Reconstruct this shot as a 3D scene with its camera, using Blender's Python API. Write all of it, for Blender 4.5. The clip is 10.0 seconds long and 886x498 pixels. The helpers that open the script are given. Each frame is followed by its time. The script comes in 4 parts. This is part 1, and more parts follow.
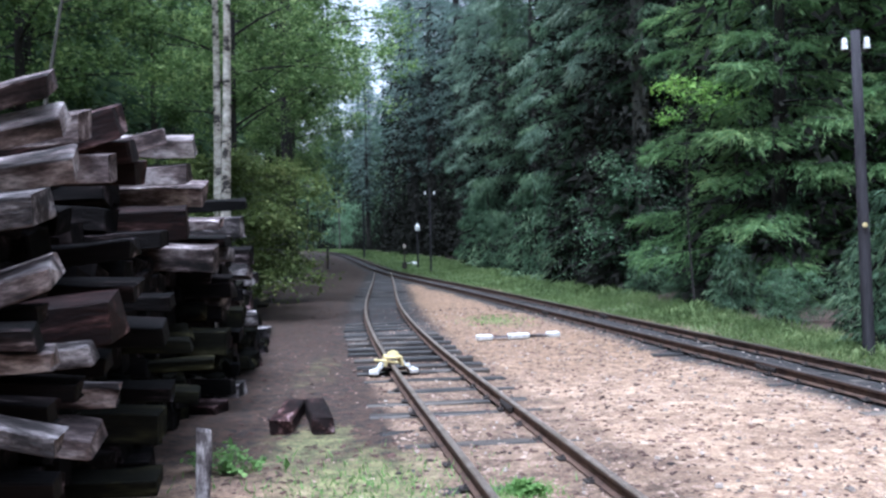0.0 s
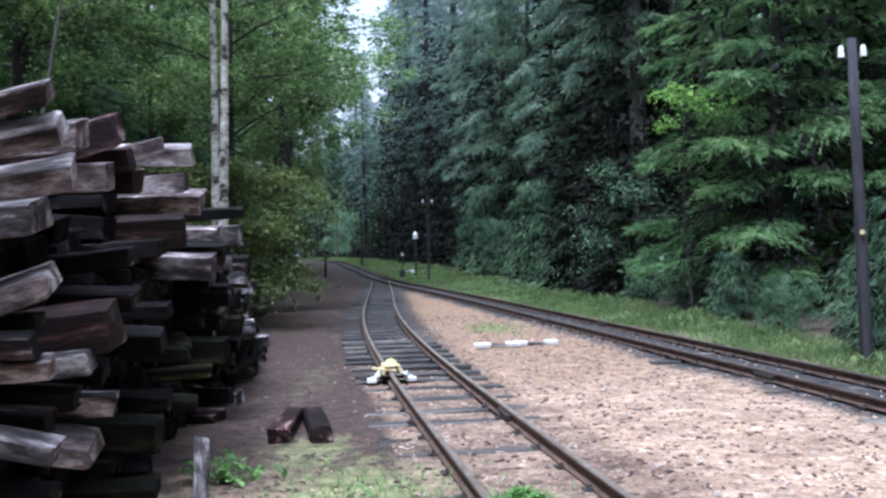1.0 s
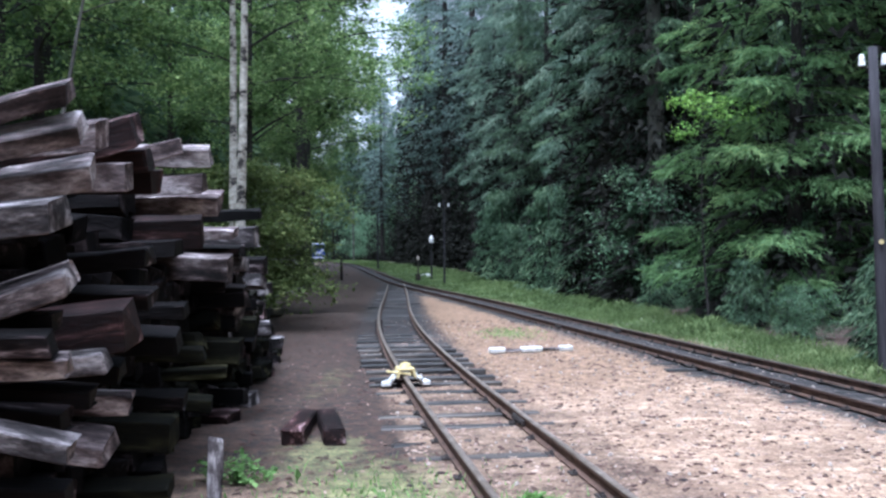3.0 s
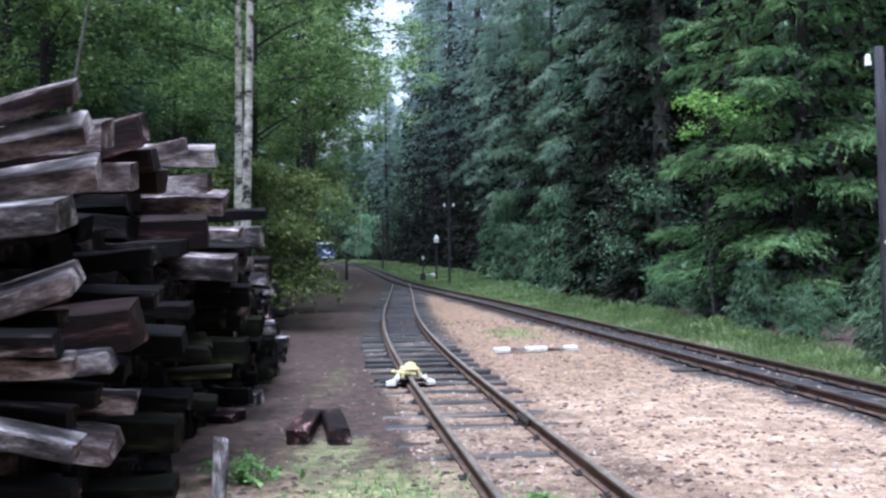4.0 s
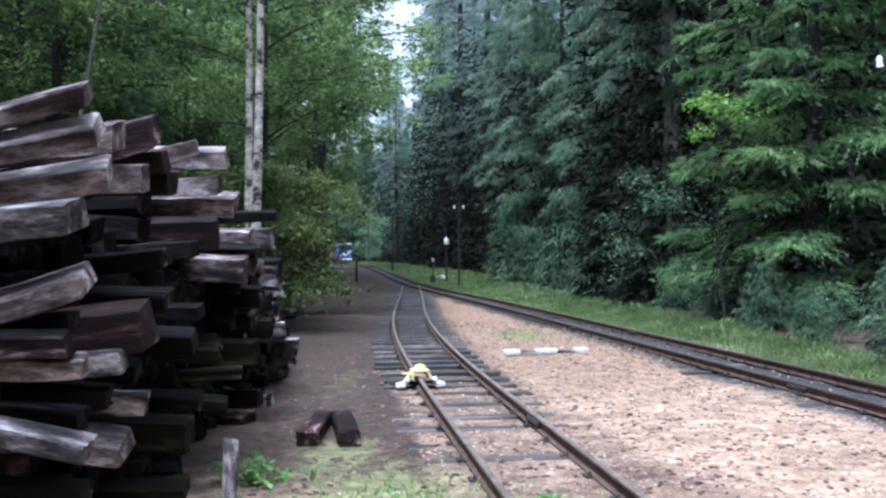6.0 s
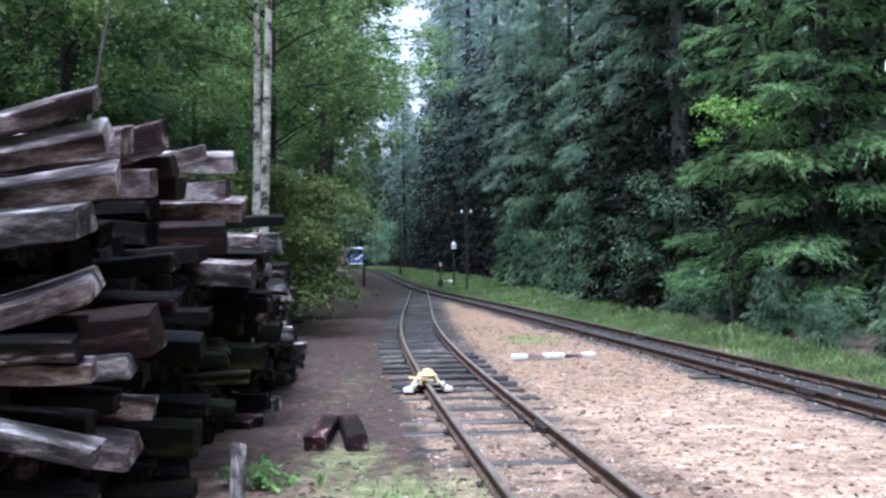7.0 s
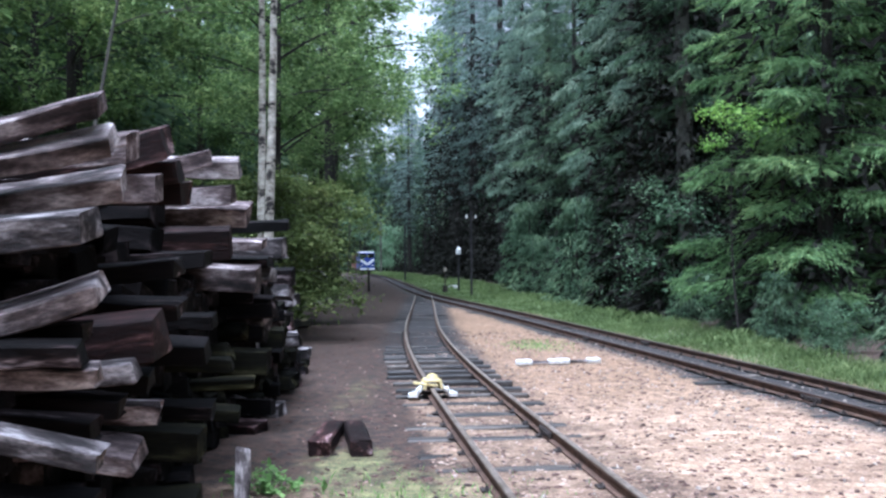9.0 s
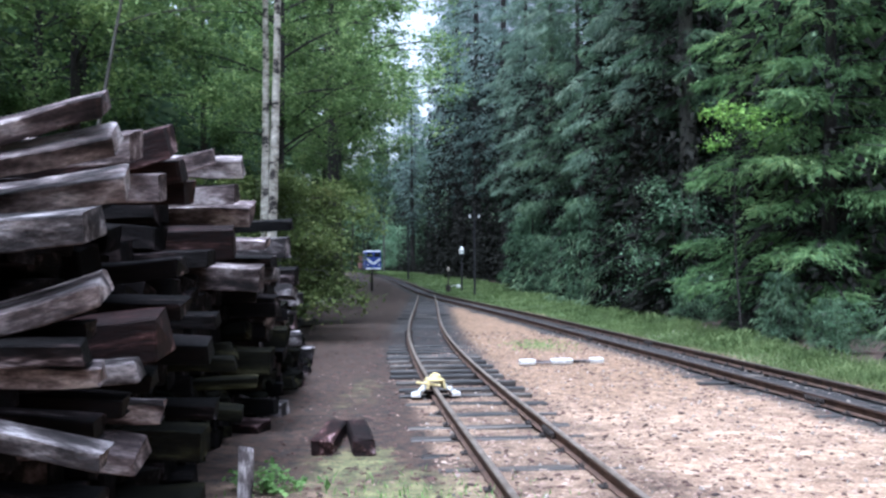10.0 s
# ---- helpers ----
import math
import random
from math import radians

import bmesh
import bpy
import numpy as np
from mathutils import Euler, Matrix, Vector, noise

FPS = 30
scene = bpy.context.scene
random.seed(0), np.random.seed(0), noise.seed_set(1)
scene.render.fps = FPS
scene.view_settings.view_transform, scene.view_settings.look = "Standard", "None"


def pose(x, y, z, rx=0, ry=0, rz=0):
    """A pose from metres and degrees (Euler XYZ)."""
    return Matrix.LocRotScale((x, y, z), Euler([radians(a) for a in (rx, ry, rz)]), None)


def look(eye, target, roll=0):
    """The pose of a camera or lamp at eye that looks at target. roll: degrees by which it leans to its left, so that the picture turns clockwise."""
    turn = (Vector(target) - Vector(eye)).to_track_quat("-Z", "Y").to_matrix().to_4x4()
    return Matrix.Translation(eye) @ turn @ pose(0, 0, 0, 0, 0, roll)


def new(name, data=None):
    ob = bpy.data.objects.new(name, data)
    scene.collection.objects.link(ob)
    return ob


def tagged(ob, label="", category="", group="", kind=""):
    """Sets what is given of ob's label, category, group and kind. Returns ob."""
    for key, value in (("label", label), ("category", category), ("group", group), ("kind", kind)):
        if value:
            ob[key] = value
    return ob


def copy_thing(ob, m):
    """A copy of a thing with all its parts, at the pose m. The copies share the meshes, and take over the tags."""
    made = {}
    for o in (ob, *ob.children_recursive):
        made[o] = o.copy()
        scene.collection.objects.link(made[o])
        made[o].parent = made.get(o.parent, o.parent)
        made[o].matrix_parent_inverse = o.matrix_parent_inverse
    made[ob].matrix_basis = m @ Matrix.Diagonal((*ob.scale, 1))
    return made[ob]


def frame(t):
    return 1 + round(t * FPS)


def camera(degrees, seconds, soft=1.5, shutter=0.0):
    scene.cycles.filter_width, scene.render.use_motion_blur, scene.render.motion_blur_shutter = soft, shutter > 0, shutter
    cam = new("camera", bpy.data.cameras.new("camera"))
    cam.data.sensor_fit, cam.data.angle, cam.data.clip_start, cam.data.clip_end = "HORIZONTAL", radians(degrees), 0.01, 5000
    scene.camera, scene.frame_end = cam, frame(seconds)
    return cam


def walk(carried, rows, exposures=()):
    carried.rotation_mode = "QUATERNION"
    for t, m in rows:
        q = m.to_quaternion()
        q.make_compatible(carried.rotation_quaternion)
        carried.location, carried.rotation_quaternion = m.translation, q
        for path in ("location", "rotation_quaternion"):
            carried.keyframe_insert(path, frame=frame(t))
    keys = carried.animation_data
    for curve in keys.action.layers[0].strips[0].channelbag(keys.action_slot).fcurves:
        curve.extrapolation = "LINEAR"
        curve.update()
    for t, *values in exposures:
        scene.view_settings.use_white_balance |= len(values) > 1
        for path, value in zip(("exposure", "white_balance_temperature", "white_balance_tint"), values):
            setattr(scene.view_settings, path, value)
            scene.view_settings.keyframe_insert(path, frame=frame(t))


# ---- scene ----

# A narrow-gauge siding joins a main line in a wood: x to the right, y along the view, z up, ground near z = 0.
EYE = 1.58
cam = camera(48.0, 10.0, soft=2.5)
TURNS = [
    (0.0, 89.600, 1.200, 0.000), (0.5, 89.780, 1.056, -0.096), (1.0, 90.062, 1.303, -0.125),
    (1.5, 90.260, 1.053, 0.320), (2.0, 90.162, 0.852, 0.619), (2.5, 90.311, 0.605, 0.677),
    (4.0, 90.305, 0.484, 1.078), (4.5, 90.211, 0.430, 1.249), (5.0, 90.390, 0.462, 1.296),
    (5.5, 90.405, 0.433, 1.391), (7.0, 90.679, 0.439, 2.083), (7.5, 90.875, 0.398, 2.006),
    (8.0, 90.866, 0.360, 2.136), (8.5, 91.005, 0.332, 2.127), (9.0, 90.986, 0.378, 2.354),
    (9.5, 91.081, 0.234, 2.467), (10.0, 90.965, 0.291, 2.535),
]
walk(cam, [(t, pose(0, 0, EYE, rx, ry, rz)) for t, rx, ry, rz in TURNS], exposures=[(0.0, 2.04, 4900, 12), (10.0, 2.22, 4900, 12)])

# ---------------------------------------------------------------- light
SUN_ELEV, SUN_TURN = 72.0, 205.0
world = bpy.data.worlds.new("world")
scene.world = world
world.use_nodes = True
wn = world.node_tree
sky = wn.nodes.new("ShaderNodeTexSky")
sky.sky_type = "NISHITA"
sky.sun_disc = False
sky.sun_elevation, sky.sun_rotation = radians(SUN_ELEV), radians(SUN_TURN)
sky.air_density, sky.dust_density, sky.ozone_density = 1.0, 4.0, 1.0
grey = wn.nodes.new("ShaderNodeRGBToBW")
cloud = wn.nodes.new("ShaderNodeMix")
cloud.data_type = "RGBA"
cloud.inputs["Factor"].default_value = 0.8
wn.links.new(sky.outputs[0], grey.inputs[0])
wn.links.new(sky.outputs[0], cloud.inputs["A"])
veil = wn.nodes.new("ShaderNodeMix")
veil.data_type, veil.blend_type = "RGBA", "MULTIPLY"
veil.inputs["Factor"].default_value = 1.0
veil.inputs["B"].default_value = (1.25, 1.19, 1.10, 1)
wn.links.new(grey.outputs[0], veil.inputs["A"])
wn.links.new(veil.outputs["Result"], cloud.inputs["B"])
wn.links.new(cloud.outputs["Result"], wn.nodes["Background"].inputs[0])
wn.nodes["Background"].inputs[1].default_value = 0.12
sun = new("sun", bpy.data.lights.new("sun", "SUN"))
sun.data.energy, sun.data.angle, sun.data.color = 1.15, radians(18), (1.0, 0.98, 0.95)
_e, _r = radians(SUN_ELEV), radians(SUN_TURN)
SUN_DIR = Vector((math.sin(_r) * math.cos(_e), math.cos(_r) * math.cos(_e), math.sin(_e)))
sun.matrix_basis = look(SUN_DIR * 100, (0, 0, 0))

# ---------------------------------------------------------------- materials
def material(name):
    m = bpy.data.materials.new(name)
    m.use_nodes = True
    return m, m.node_tree.nodes, m.node_tree.links, m.node_tree.nodes["Principled BSDF"]


def ramp(nodes, stops):
    r = nodes.new("ShaderNodeValToRGB")
    els = r.color_ramp.elements
    while len(els) < len(stops):
        els.new(0.5)
    for e, (p, c) in zip(els, stops):
        e.position, e.color = p, (*c, 1)
    return r


def noise_tex(nodes, links, coord, scale, detail=6, rough=0.6):
    n = nodes.new("ShaderNodeTexNoise")
    n.inputs["Scale"].default_value, n.inputs["Detail"].default_value, n.inputs["Roughness"].default_value = scale, detail, rough
    links.new(coord, n.inputs["Vector"])
    return n


def mix(nodes, links, kind, a, b, fac):
    x = nodes.new("ShaderNodeMix")
    x.data_type, x.blend_type = "RGBA", kind
    for v, s in ((fac, x.inputs["Factor"]), (a, x.inputs["A"]), (b, x.inputs["B"])):
        if isinstance(v, (int, float)):
            s.default_value = v
        elif isinstance(v, tuple):
            s.default_value = (*v, 1)
        else:
            links.new(v, s)
    return x.outputs["Result"]


def add_bump(nodes, links, bsdf, height, strength, dist):
    b = nodes.new("ShaderNodeBump")
    b.inputs["Strength"].default_value, b.inputs["Distance"].default_value = strength, dist
    links.new(height, b.inputs["Height"])
    links.new(b.outputs[0], bsdf.inputs["Normal"])


def grained(name, stops, scale, rough=0.7, metal=0.0, stretch=(1, 1, 1), bump=0.4, dist=0.01, fine=None, spread=0.35, rough_to=None, spec=0.5, contrast=0.55):
    """Two scales of noise over a colour ramp, a random tone for each object, and relief."""
    m, nodes, links, bsdf = material(name)
    tc = nodes.new("ShaderNodeTexCoord")
    mp = nodes.new("ShaderNodeMapping")
    mp.inputs["Scale"].default_value = stretch
    info = nodes.new("ShaderNodeObjectInfo")
    links.new(tc.outputs["Object"], mp.inputs[0])
    off = nodes.new("ShaderNodeVectorMath")
    off.operation = "ADD"
    sc = nodes.new("ShaderNodeMath")
    sc.operation = "MULTIPLY"
    sc.inputs[1].default_value = 40.0
    links.new(info.outputs["Random"], sc.inputs[0])
    links.new(mp.outputs[0], off.inputs[0])
    links.new(sc.outputs[0], off.inputs[1])
    big = noise_tex(nodes, links, off.outputs[0], scale, 5)
    small = noise_tex(nodes, links, off.outputs[0], fine or scale * 7, 8, 0.7)
    r = ramp(nodes, stops)
    links.new(big.outputs[0], r.inputs[0])
    r2 = ramp(nodes, [(0.3, (1 - contrast,) * 3), (0.7, (1 + 0.65 * contrast,) * 3)])
    links.new(small.outputs[0], r2.inputs[0])
    c = mix(nodes, links, "MULTIPLY", r.outputs[0], r2.outputs[0], 0.8)
    tone = nodes.new("ShaderNodeMapRange")
    tone.inputs["To Min"].default_value, tone.inputs["To Max"].default_value = 1 - spread, 1 + spread
    links.new(info.outputs["Random"], tone.inputs["Value"])
    c = mix(nodes, links, "MULTIPLY", c, tone.outputs[0], 1.0)
    links.new(c, bsdf.inputs["Base Color"])
    bsdf.inputs["Metallic"].default_value = metal
    bsdf.inputs["Specular IOR Level"].default_value = spec
    rr = nodes.new("ShaderNodeMapRange")
    rr.inputs["To Min"].default_value, rr.inputs["To Max"].default_value = rough, rough_to if rough_to is not None else min(1, rough + 0.2)
    links.new(small.outputs[0], rr.inputs["Value"])
    links.new(rr.outputs[0], bsdf.inputs["Roughness"])
    add_bump(nodes, links, bsdf, small.outputs[0], bump, dist)
    return m


def foliage(name, dark, mid, light, through_light=0.3, rough=0.65, patch=0.5):
    """Leaves or needles: a tone for each leaf, drifts of lighter and darker growth, and light passing through."""
    m, nodes, links, bsdf = material(name)
    geo = nodes.new("ShaderNodeNewGeometry")
    tc = nodes.new("ShaderNodeTexCoord")
    info = nodes.new("ShaderNodeObjectInfo")
    r = ramp(nodes, [(0.0, dark), (0.55, mid), (1.0, light)])
    n = noise_tex(nodes, links, tc.outputs["Object"], patch, 3)
    a = nodes.new("ShaderNodeMath")
    a.operation = "MULTIPLY_ADD"
    a.inputs[1].default_value = 0.45
    links.new(geo.outputs["Random Per Island"], a.inputs[0])
    sub = nodes.new("ShaderNodeMapRange")
    sub.inputs["From Min"].default_value, sub.inputs["From Max"].default_value = 0.3, 0.7
    sub.inputs["To Min"].default_value, sub.inputs["To Max"].default_value = 0.0, 0.55
    links.new(n.outputs[0], sub.inputs["Value"])
    links.new(sub.outputs[0], a.inputs[2])
    links.new(a.outputs[0], r.inputs[0])
    tone = nodes.new("ShaderNodeMapRange")
    tone.inputs["To Min"].default_value, tone.inputs["To Max"].default_value = 0.8, 1.2
    links.new(info.outputs["Random"], tone.inputs["Value"])
    c = mix(nodes, links, "MULTIPLY", r.outputs[0], tone.outputs[0], 1.0)
    links.new(c, bsdf.inputs["Base Color"])
    bsdf.inputs["Roughness"].default_value = rough
    bsdf.inputs["Specular IOR Level"].default_value = 0.15
    tr = nodes.new("ShaderNodeBsdfTranslucent")
    links.new(c, tr.inputs[0])
    ms = nodes.new("ShaderNodeMixShader")
    ms.inputs[0].default_value = through_light
    links.new(bsdf.outputs[0], ms.inputs[1])
    links.new(tr.outputs[0], ms.inputs[2])
    links.new(ms.outputs[0], nodes["Material Output"].inputs[0])
    return m


def plain(name, colour, rough=0.6, metal=0.0, bump=0.15):
    return grained(name, [(0.3, tuple(c * 0.75 for c in colour)), (0.7, tuple(min(1, c * 1.1) for c in colour))], 4.0, rough, metal, bump=bump, dist=0.004, spread=0.05)


def ground_material():
    m, nodes, links, bsdf = material("needle_and_grit_ground")
    tc = nodes.new("ShaderNodeTexCoord")
    P = tc.outputs["Object"]
    big = noise_tex(nodes, links, P, 1.1, 6, 0.65)
    midn = noise_tex(nodes, links, P, 7.0, 7, 0.7)
    fine = noise_tex(nodes, links, P, 38.0, 6, 0.75)
    litter = ramp(nodes, [(0.27, (0.12, 0.075, 0.052)), (0.42, (0.33, 0.23, 0.16)), (0.56, (0.50, 0.375, 0.27)), (0.70, (0.72, 0.61, 0.49))])
    links.new(midn.outputs[0], litter.inputs[0])
    spots = ramp(nodes, [(0.33, (0.30, 0.26, 0.24)), (0.47, (0.88, 0.84, 0.80)), (0.64, (1.55, 1.5, 1.45))])
    links.new(fine.outputs[0], spots.inputs[0])
    c = mix(nodes, links, "MULTIPLY", litter.outputs[0], spots.outputs[0], 0.85)
    drift = ramp(nodes, [(0.35, (0.48, 0.43, 0.41)), (0.5, (0.74, 0.70, 0.66)), (0.66, (1.0, 0.96, 0.92))])
    links.new(big.outputs[0], drift.inputs[0])
    c = mix(nodes, links, "MULTIPLY", c, drift.outputs[0], 1.0)

    def layer(c, attr, lo, hi, scale):
        at = nodes.new("ShaderNodeAttribute")
        at.attribute_name = attr
        n = noise_tex(nodes, links, P, scale, 6, 0.7)
        add = nodes.new("ShaderNodeMath")
        add.operation = "ADD"
        links.new(at.outputs["Fac"], add.inputs[0])
        links.new(n.outputs[0], add.inputs[1])
        edge = nodes.new("ShaderNodeMapRange")
        edge.inputs["From Min"].default_value, edge.inputs["From Max"].default_value = 0.75, 1.25
        links.new(add.outputs[0], edge.inputs["Value"])
        r = ramp(nodes, [(0.43, lo), (0.58, hi)])
        both = nodes.new("ShaderNodeMath")
        both.operation = "MULTIPLY_ADD"
        both.inputs[1].default_value = 0.5
        half = nodes.new("ShaderNodeMath")
        half.operation = "MULTIPLY"
        half.inputs[1].default_value = 0.5
        links.new(midn.outputs[0], half.inputs[0])
        links.new(fine.outputs[0], both.inputs[0])
        links.new(half.outputs[0], both.inputs[2])
        links.new(both.outputs[0], r.inputs[0])
        return mix(nodes, links, "MIX", c, r.outputs[0], edge.outputs[0])
    # brown needle litter that also takes in tree shade on the farther ground
    c = layer(c, "needles", (0.07, 0.041, 0.025), (0.36, 0.225, 0.13), 1.6)
    # brown humus, darkened further to include the shade of bushes and trees
    c = layer(c, "shaded_humus", (0.006, 0.0042, 0.0035), (0.078, 0.041, 0.024), 2.0)
    c = layer(c, "cinder", (0.006, 0.0055, 0.0055), (0.042, 0.036, 0.034), 6.0)
    c = layer(c, "moss", (0.09, 0.095, 0.035), (0.32, 0.31, 0.13), 4.0)
    c = layer(c, "turf", (0.03, 0.055, 0.012), (0.11, 0.17, 0.04), 3.0)
    links.new(c, bsdf.inputs["Base Color"])
    bsdf.inputs["Roughness"].default_value = 0.85
    hsum = nodes.new("ShaderNodeMath")
    hsum.operation = "ADD"
    links.new(fine.outputs[0], hsum.inputs[0])
    links.new(midn.outputs[0], hsum.inputs[1])
    add_bump(nodes, links, bsdf, hsum.outputs[0], 0.7, 0.03)
    return m


M_GROUND = ground_material()
M_RUST = grained("rusty_rail_side", [(0.3, (0.045, 0.025, 0.018)), (0.7, (0.13, 0.075, 0.05))], 6, 0.75, 0.2, bump=0.5, dist=0.004, spread=0.1)
M_HEAD = grained("dull_rail_head", [(0.3, (0.16, 0.12, 0.09)), (0.7, (0.36, 0.30, 0.25))], 5, 0.4, 0.7, bump=0.2, dist=0.002, spread=0.05)
M_HEAD_MAIN = grained("browned_rail_head", [(0.3, (0.035, 0.025, 0.022)), (0.7, (0.10, 0.076, 0.068))], 5, 0.5, 0.4, bump=0.2, dist=0.002, spread=0.05)
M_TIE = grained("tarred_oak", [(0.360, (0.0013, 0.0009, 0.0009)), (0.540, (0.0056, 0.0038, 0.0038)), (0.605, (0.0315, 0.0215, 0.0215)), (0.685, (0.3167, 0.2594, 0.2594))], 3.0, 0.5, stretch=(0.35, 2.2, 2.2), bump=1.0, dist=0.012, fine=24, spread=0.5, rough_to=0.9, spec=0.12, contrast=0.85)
# tarred oak taken almost to black, holding the shade between the sleepers
M_TIE_SHADE = grained("shade_black_oak", [(0.36, (0.0012, 0.001, 0.001)), (0.55, (0.006, 0.0045, 0.0045)), (0.68, (0.05, 0.038, 0.038))], 3.0, 0.7, stretch=(0.6, 2.2, 2.2), bump=1.0, dist=0.012, fine=26, spread=0.5, rough_to=0.95, spec=0.08, contrast=0.85)
M_TIE_RED = grained("tarred_beech_red", [(0.340, (0.0025, 0.0009, 0.0009)), (0.520, (0.0140, 0.0050, 0.0046)), (0.595, (0.0630, 0.0294, 0.0271)), (0.685, (0.3912, 0.2761, 0.2761))], 3.0, 0.5, stretch=(0.35, 2.2, 2.2), bump=1.0, dist=0.012, fine=24, spread=0.4, rough_to=0.9, spec=0.2, contrast=0.8)
M_TIE_GREY = grained("weathered_grey_oak", [(0.36, (0.0041, 0.0030, 0.0030)), (0.46, (0.0306, 0.0245, 0.0245)), (0.53, (0.1156, 0.0986, 0.0986)), (0.62, (0.3808, 0.3468, 0.3468))], 3.6, 0.5, stretch=(0.75, 2.2, 2.2), bump=1.0, dist=0.016, fine=30, spread=0.3, rough_to=0.9, spec=0.25, contrast=0.85)
M_TIE_PALE = grained("sun_bleached_oak", [(0.35, (0.008, 0.005, 0.005)), (0.45, (0.055, 0.037, 0.036)), (0.54, (0.19, 0.145, 0.142)), (0.63, (0.50, 0.43, 0.42))], 3.6, 0.5, stretch=(0.75, 2.2, 2.2), bump=1.0, dist=0.016, fine=30, spread=0.25, rough_to=0.9, spec=0.25, contrast=0.85)
M_TIE_WHITE = grained("bleached_cracked_oak", [(0.35, (0.012, 0.008, 0.008)), (0.45, (0.10, 0.076, 0.074)), (0.54, (0.29, 0.24, 0.235)), (0.63, (0.60, 0.54, 0.53))], 3.6, 0.45, stretch=(0.75, 2.2, 2.2), bump=1.0, dist=0.016, fine=30, spread=0.15, rough_to=0.9, spec=0.3, contrast=0.85)
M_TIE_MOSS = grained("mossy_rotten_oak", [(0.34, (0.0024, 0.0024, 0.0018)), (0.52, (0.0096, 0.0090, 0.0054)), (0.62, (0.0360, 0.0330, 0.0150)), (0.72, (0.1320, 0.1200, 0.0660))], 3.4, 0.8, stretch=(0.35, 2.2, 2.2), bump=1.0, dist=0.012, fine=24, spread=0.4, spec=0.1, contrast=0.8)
M_TIE_TRACK = grained("greyed_track_tie", [(0.36, (0.0072, 0.0064, 0.0056)), (0.5, (0.0264, 0.0224, 0.0208)), (0.67, (0.1200, 0.1000, 0.0840))], 2.6, 0.55, stretch=(0.35, 2.2, 2.2), bump=0.8, dist=0.01, fine=26, spread=0.35)
M_IRON = plain("dark_iron", (0.05, 0.04, 0.036), 0.6, 0.5)
M_YELLOW = grained("chipped_yellow_paint", [(0.3, (0.50, 0.38, 0.14)), (0.7, (0.82, 0.70, 0.36))], 14, 0.5, spread=0.02)
M_WHITE = grained("dirty_white_paint", [(0.3, (0.48, 0.48, 0.46)), (0.6, (0.80, 0.80, 0.78))], 12, 0.5, spread=0.03)
M_PORCELAIN = plain("white_porcelain", (0.86, 0.86, 0.84), 0.15)
M_POLE = grained("grey_pole_wood", [(0.3, (0.012, 0.011, 0.013)), (0.7, (0.045, 0.041, 0.046))], 3.0, 0.75, stretch=(3, 3, 0.25), bump=0.7, dist=0.01, fine=22, spec=0.3)
M_BARK = grained("spruce_bark", [(0.3, (0.0096, 0.0078, 0.0066)), (0.7, (0.0360, 0.0300, 0.0258))], 3.0, 0.9, stretch=(2, 2, 0.6), bump=1.0, dist=0.03, fine=16)
M_BARK_GREY = grained("grey_smooth_bark", [(0.3, (0.05, 0.048, 0.04)), (0.7, (0.17, 0.165, 0.14))], 3.0, 0.85, stretch=(2, 2, 0.5), bump=0.6, dist=0.02, fine=14)
M_BIRCH = grained("birch_bark", [(0.40, (0.03, 0.025, 0.022)), (0.47, (0.38, 0.34, 0.28)), (0.75, (0.74, 0.70, 0.62))], 3.2, 0.7, stretch=(1.2, 1.2, 1.9), bump=0.6, dist=0.015, fine=9, spread=0.1)
# dry twigs coloured near-black to carry the shade inside the crowns
M_SHADE_TWIG = grained("shade_dark_twigs", [(0.3, (0.006, 0.006, 0.005)), (0.7, (0.022, 0.022, 0.017))], 6.0, 0.9, spread=0.2, spec=0.1)
M_NEEDLE = foliage("spruce_needles", (0.010, 0.022, 0.013), (0.085, 0.140, 0.078), (0.30, 0.38, 0.21), 0.38)
# distance haze painted into the needles: paler and bluer
M_NEEDLE_HAZE = foliage("hazed_spruce_needles", (0.022, 0.036, 0.029), (0.155, 0.22, 0.185), (0.40, 0.48, 0.42), 0.35)
M_NEEDLE_GREY = foliage("grey_green_spruce_needles", (0.012, 0.024, 0.016), (0.14, 0.205, 0.145), (0.40, 0.48, 0.34), 0.4)
M_NEEDLE_LIGHT = foliage("light_fir_needles", (0.024, 0.050, 0.020), (0.150, 0.255, 0.100), (0.42, 0.54, 0.22), 0.45)
M_LEAF = foliage("broad_leaves", (0.018, 0.036, 0.012), (0.135, 0.210, 0.070), (0.50, 0.62, 0.24), 0.5, patch=0.8)
M_LEAF_LIGHT = foliage("light_beech_leaves", (0.035, 0.070, 0.035), (0.12, 0.20, 0.11), (0.30, 0.40, 0.24), 0.35)
M_LEAF_BUSH = foliage("olive_bush_leaves", (0.020, 0.032, 0.011), (0.125, 0.165, 0.05), (0.38, 0.42, 0.16), 0.4)
M_LEAF_LIME = foliage("lime_young_leaves", (0.07, 0.14, 0.03), (0.16, 0.28, 0.06), (0.30, 0.42, 0.10), 0.4)
M_GRASS = foliage("meadow_grass", (0.036, 0.056, 0.020), (0.110, 0.152, 0.056), (0.28, 0.33, 0.14), 0.35)
M_WEED = foliage("ground_weed", (0.06, 0.12, 0.035), (0.16, 0.28, 0.08), (0.30, 0.44, 0.15), 0.35)
M_CHIP = grained("wood_chip_litter", [(0.3, (0.10, 0.065, 0.05)), (0.55, (0.36, 0.25, 0.19)), (0.75, (0.68, 0.56, 0.46))], 3.1, 0.85, fine=40, spread=0.02)
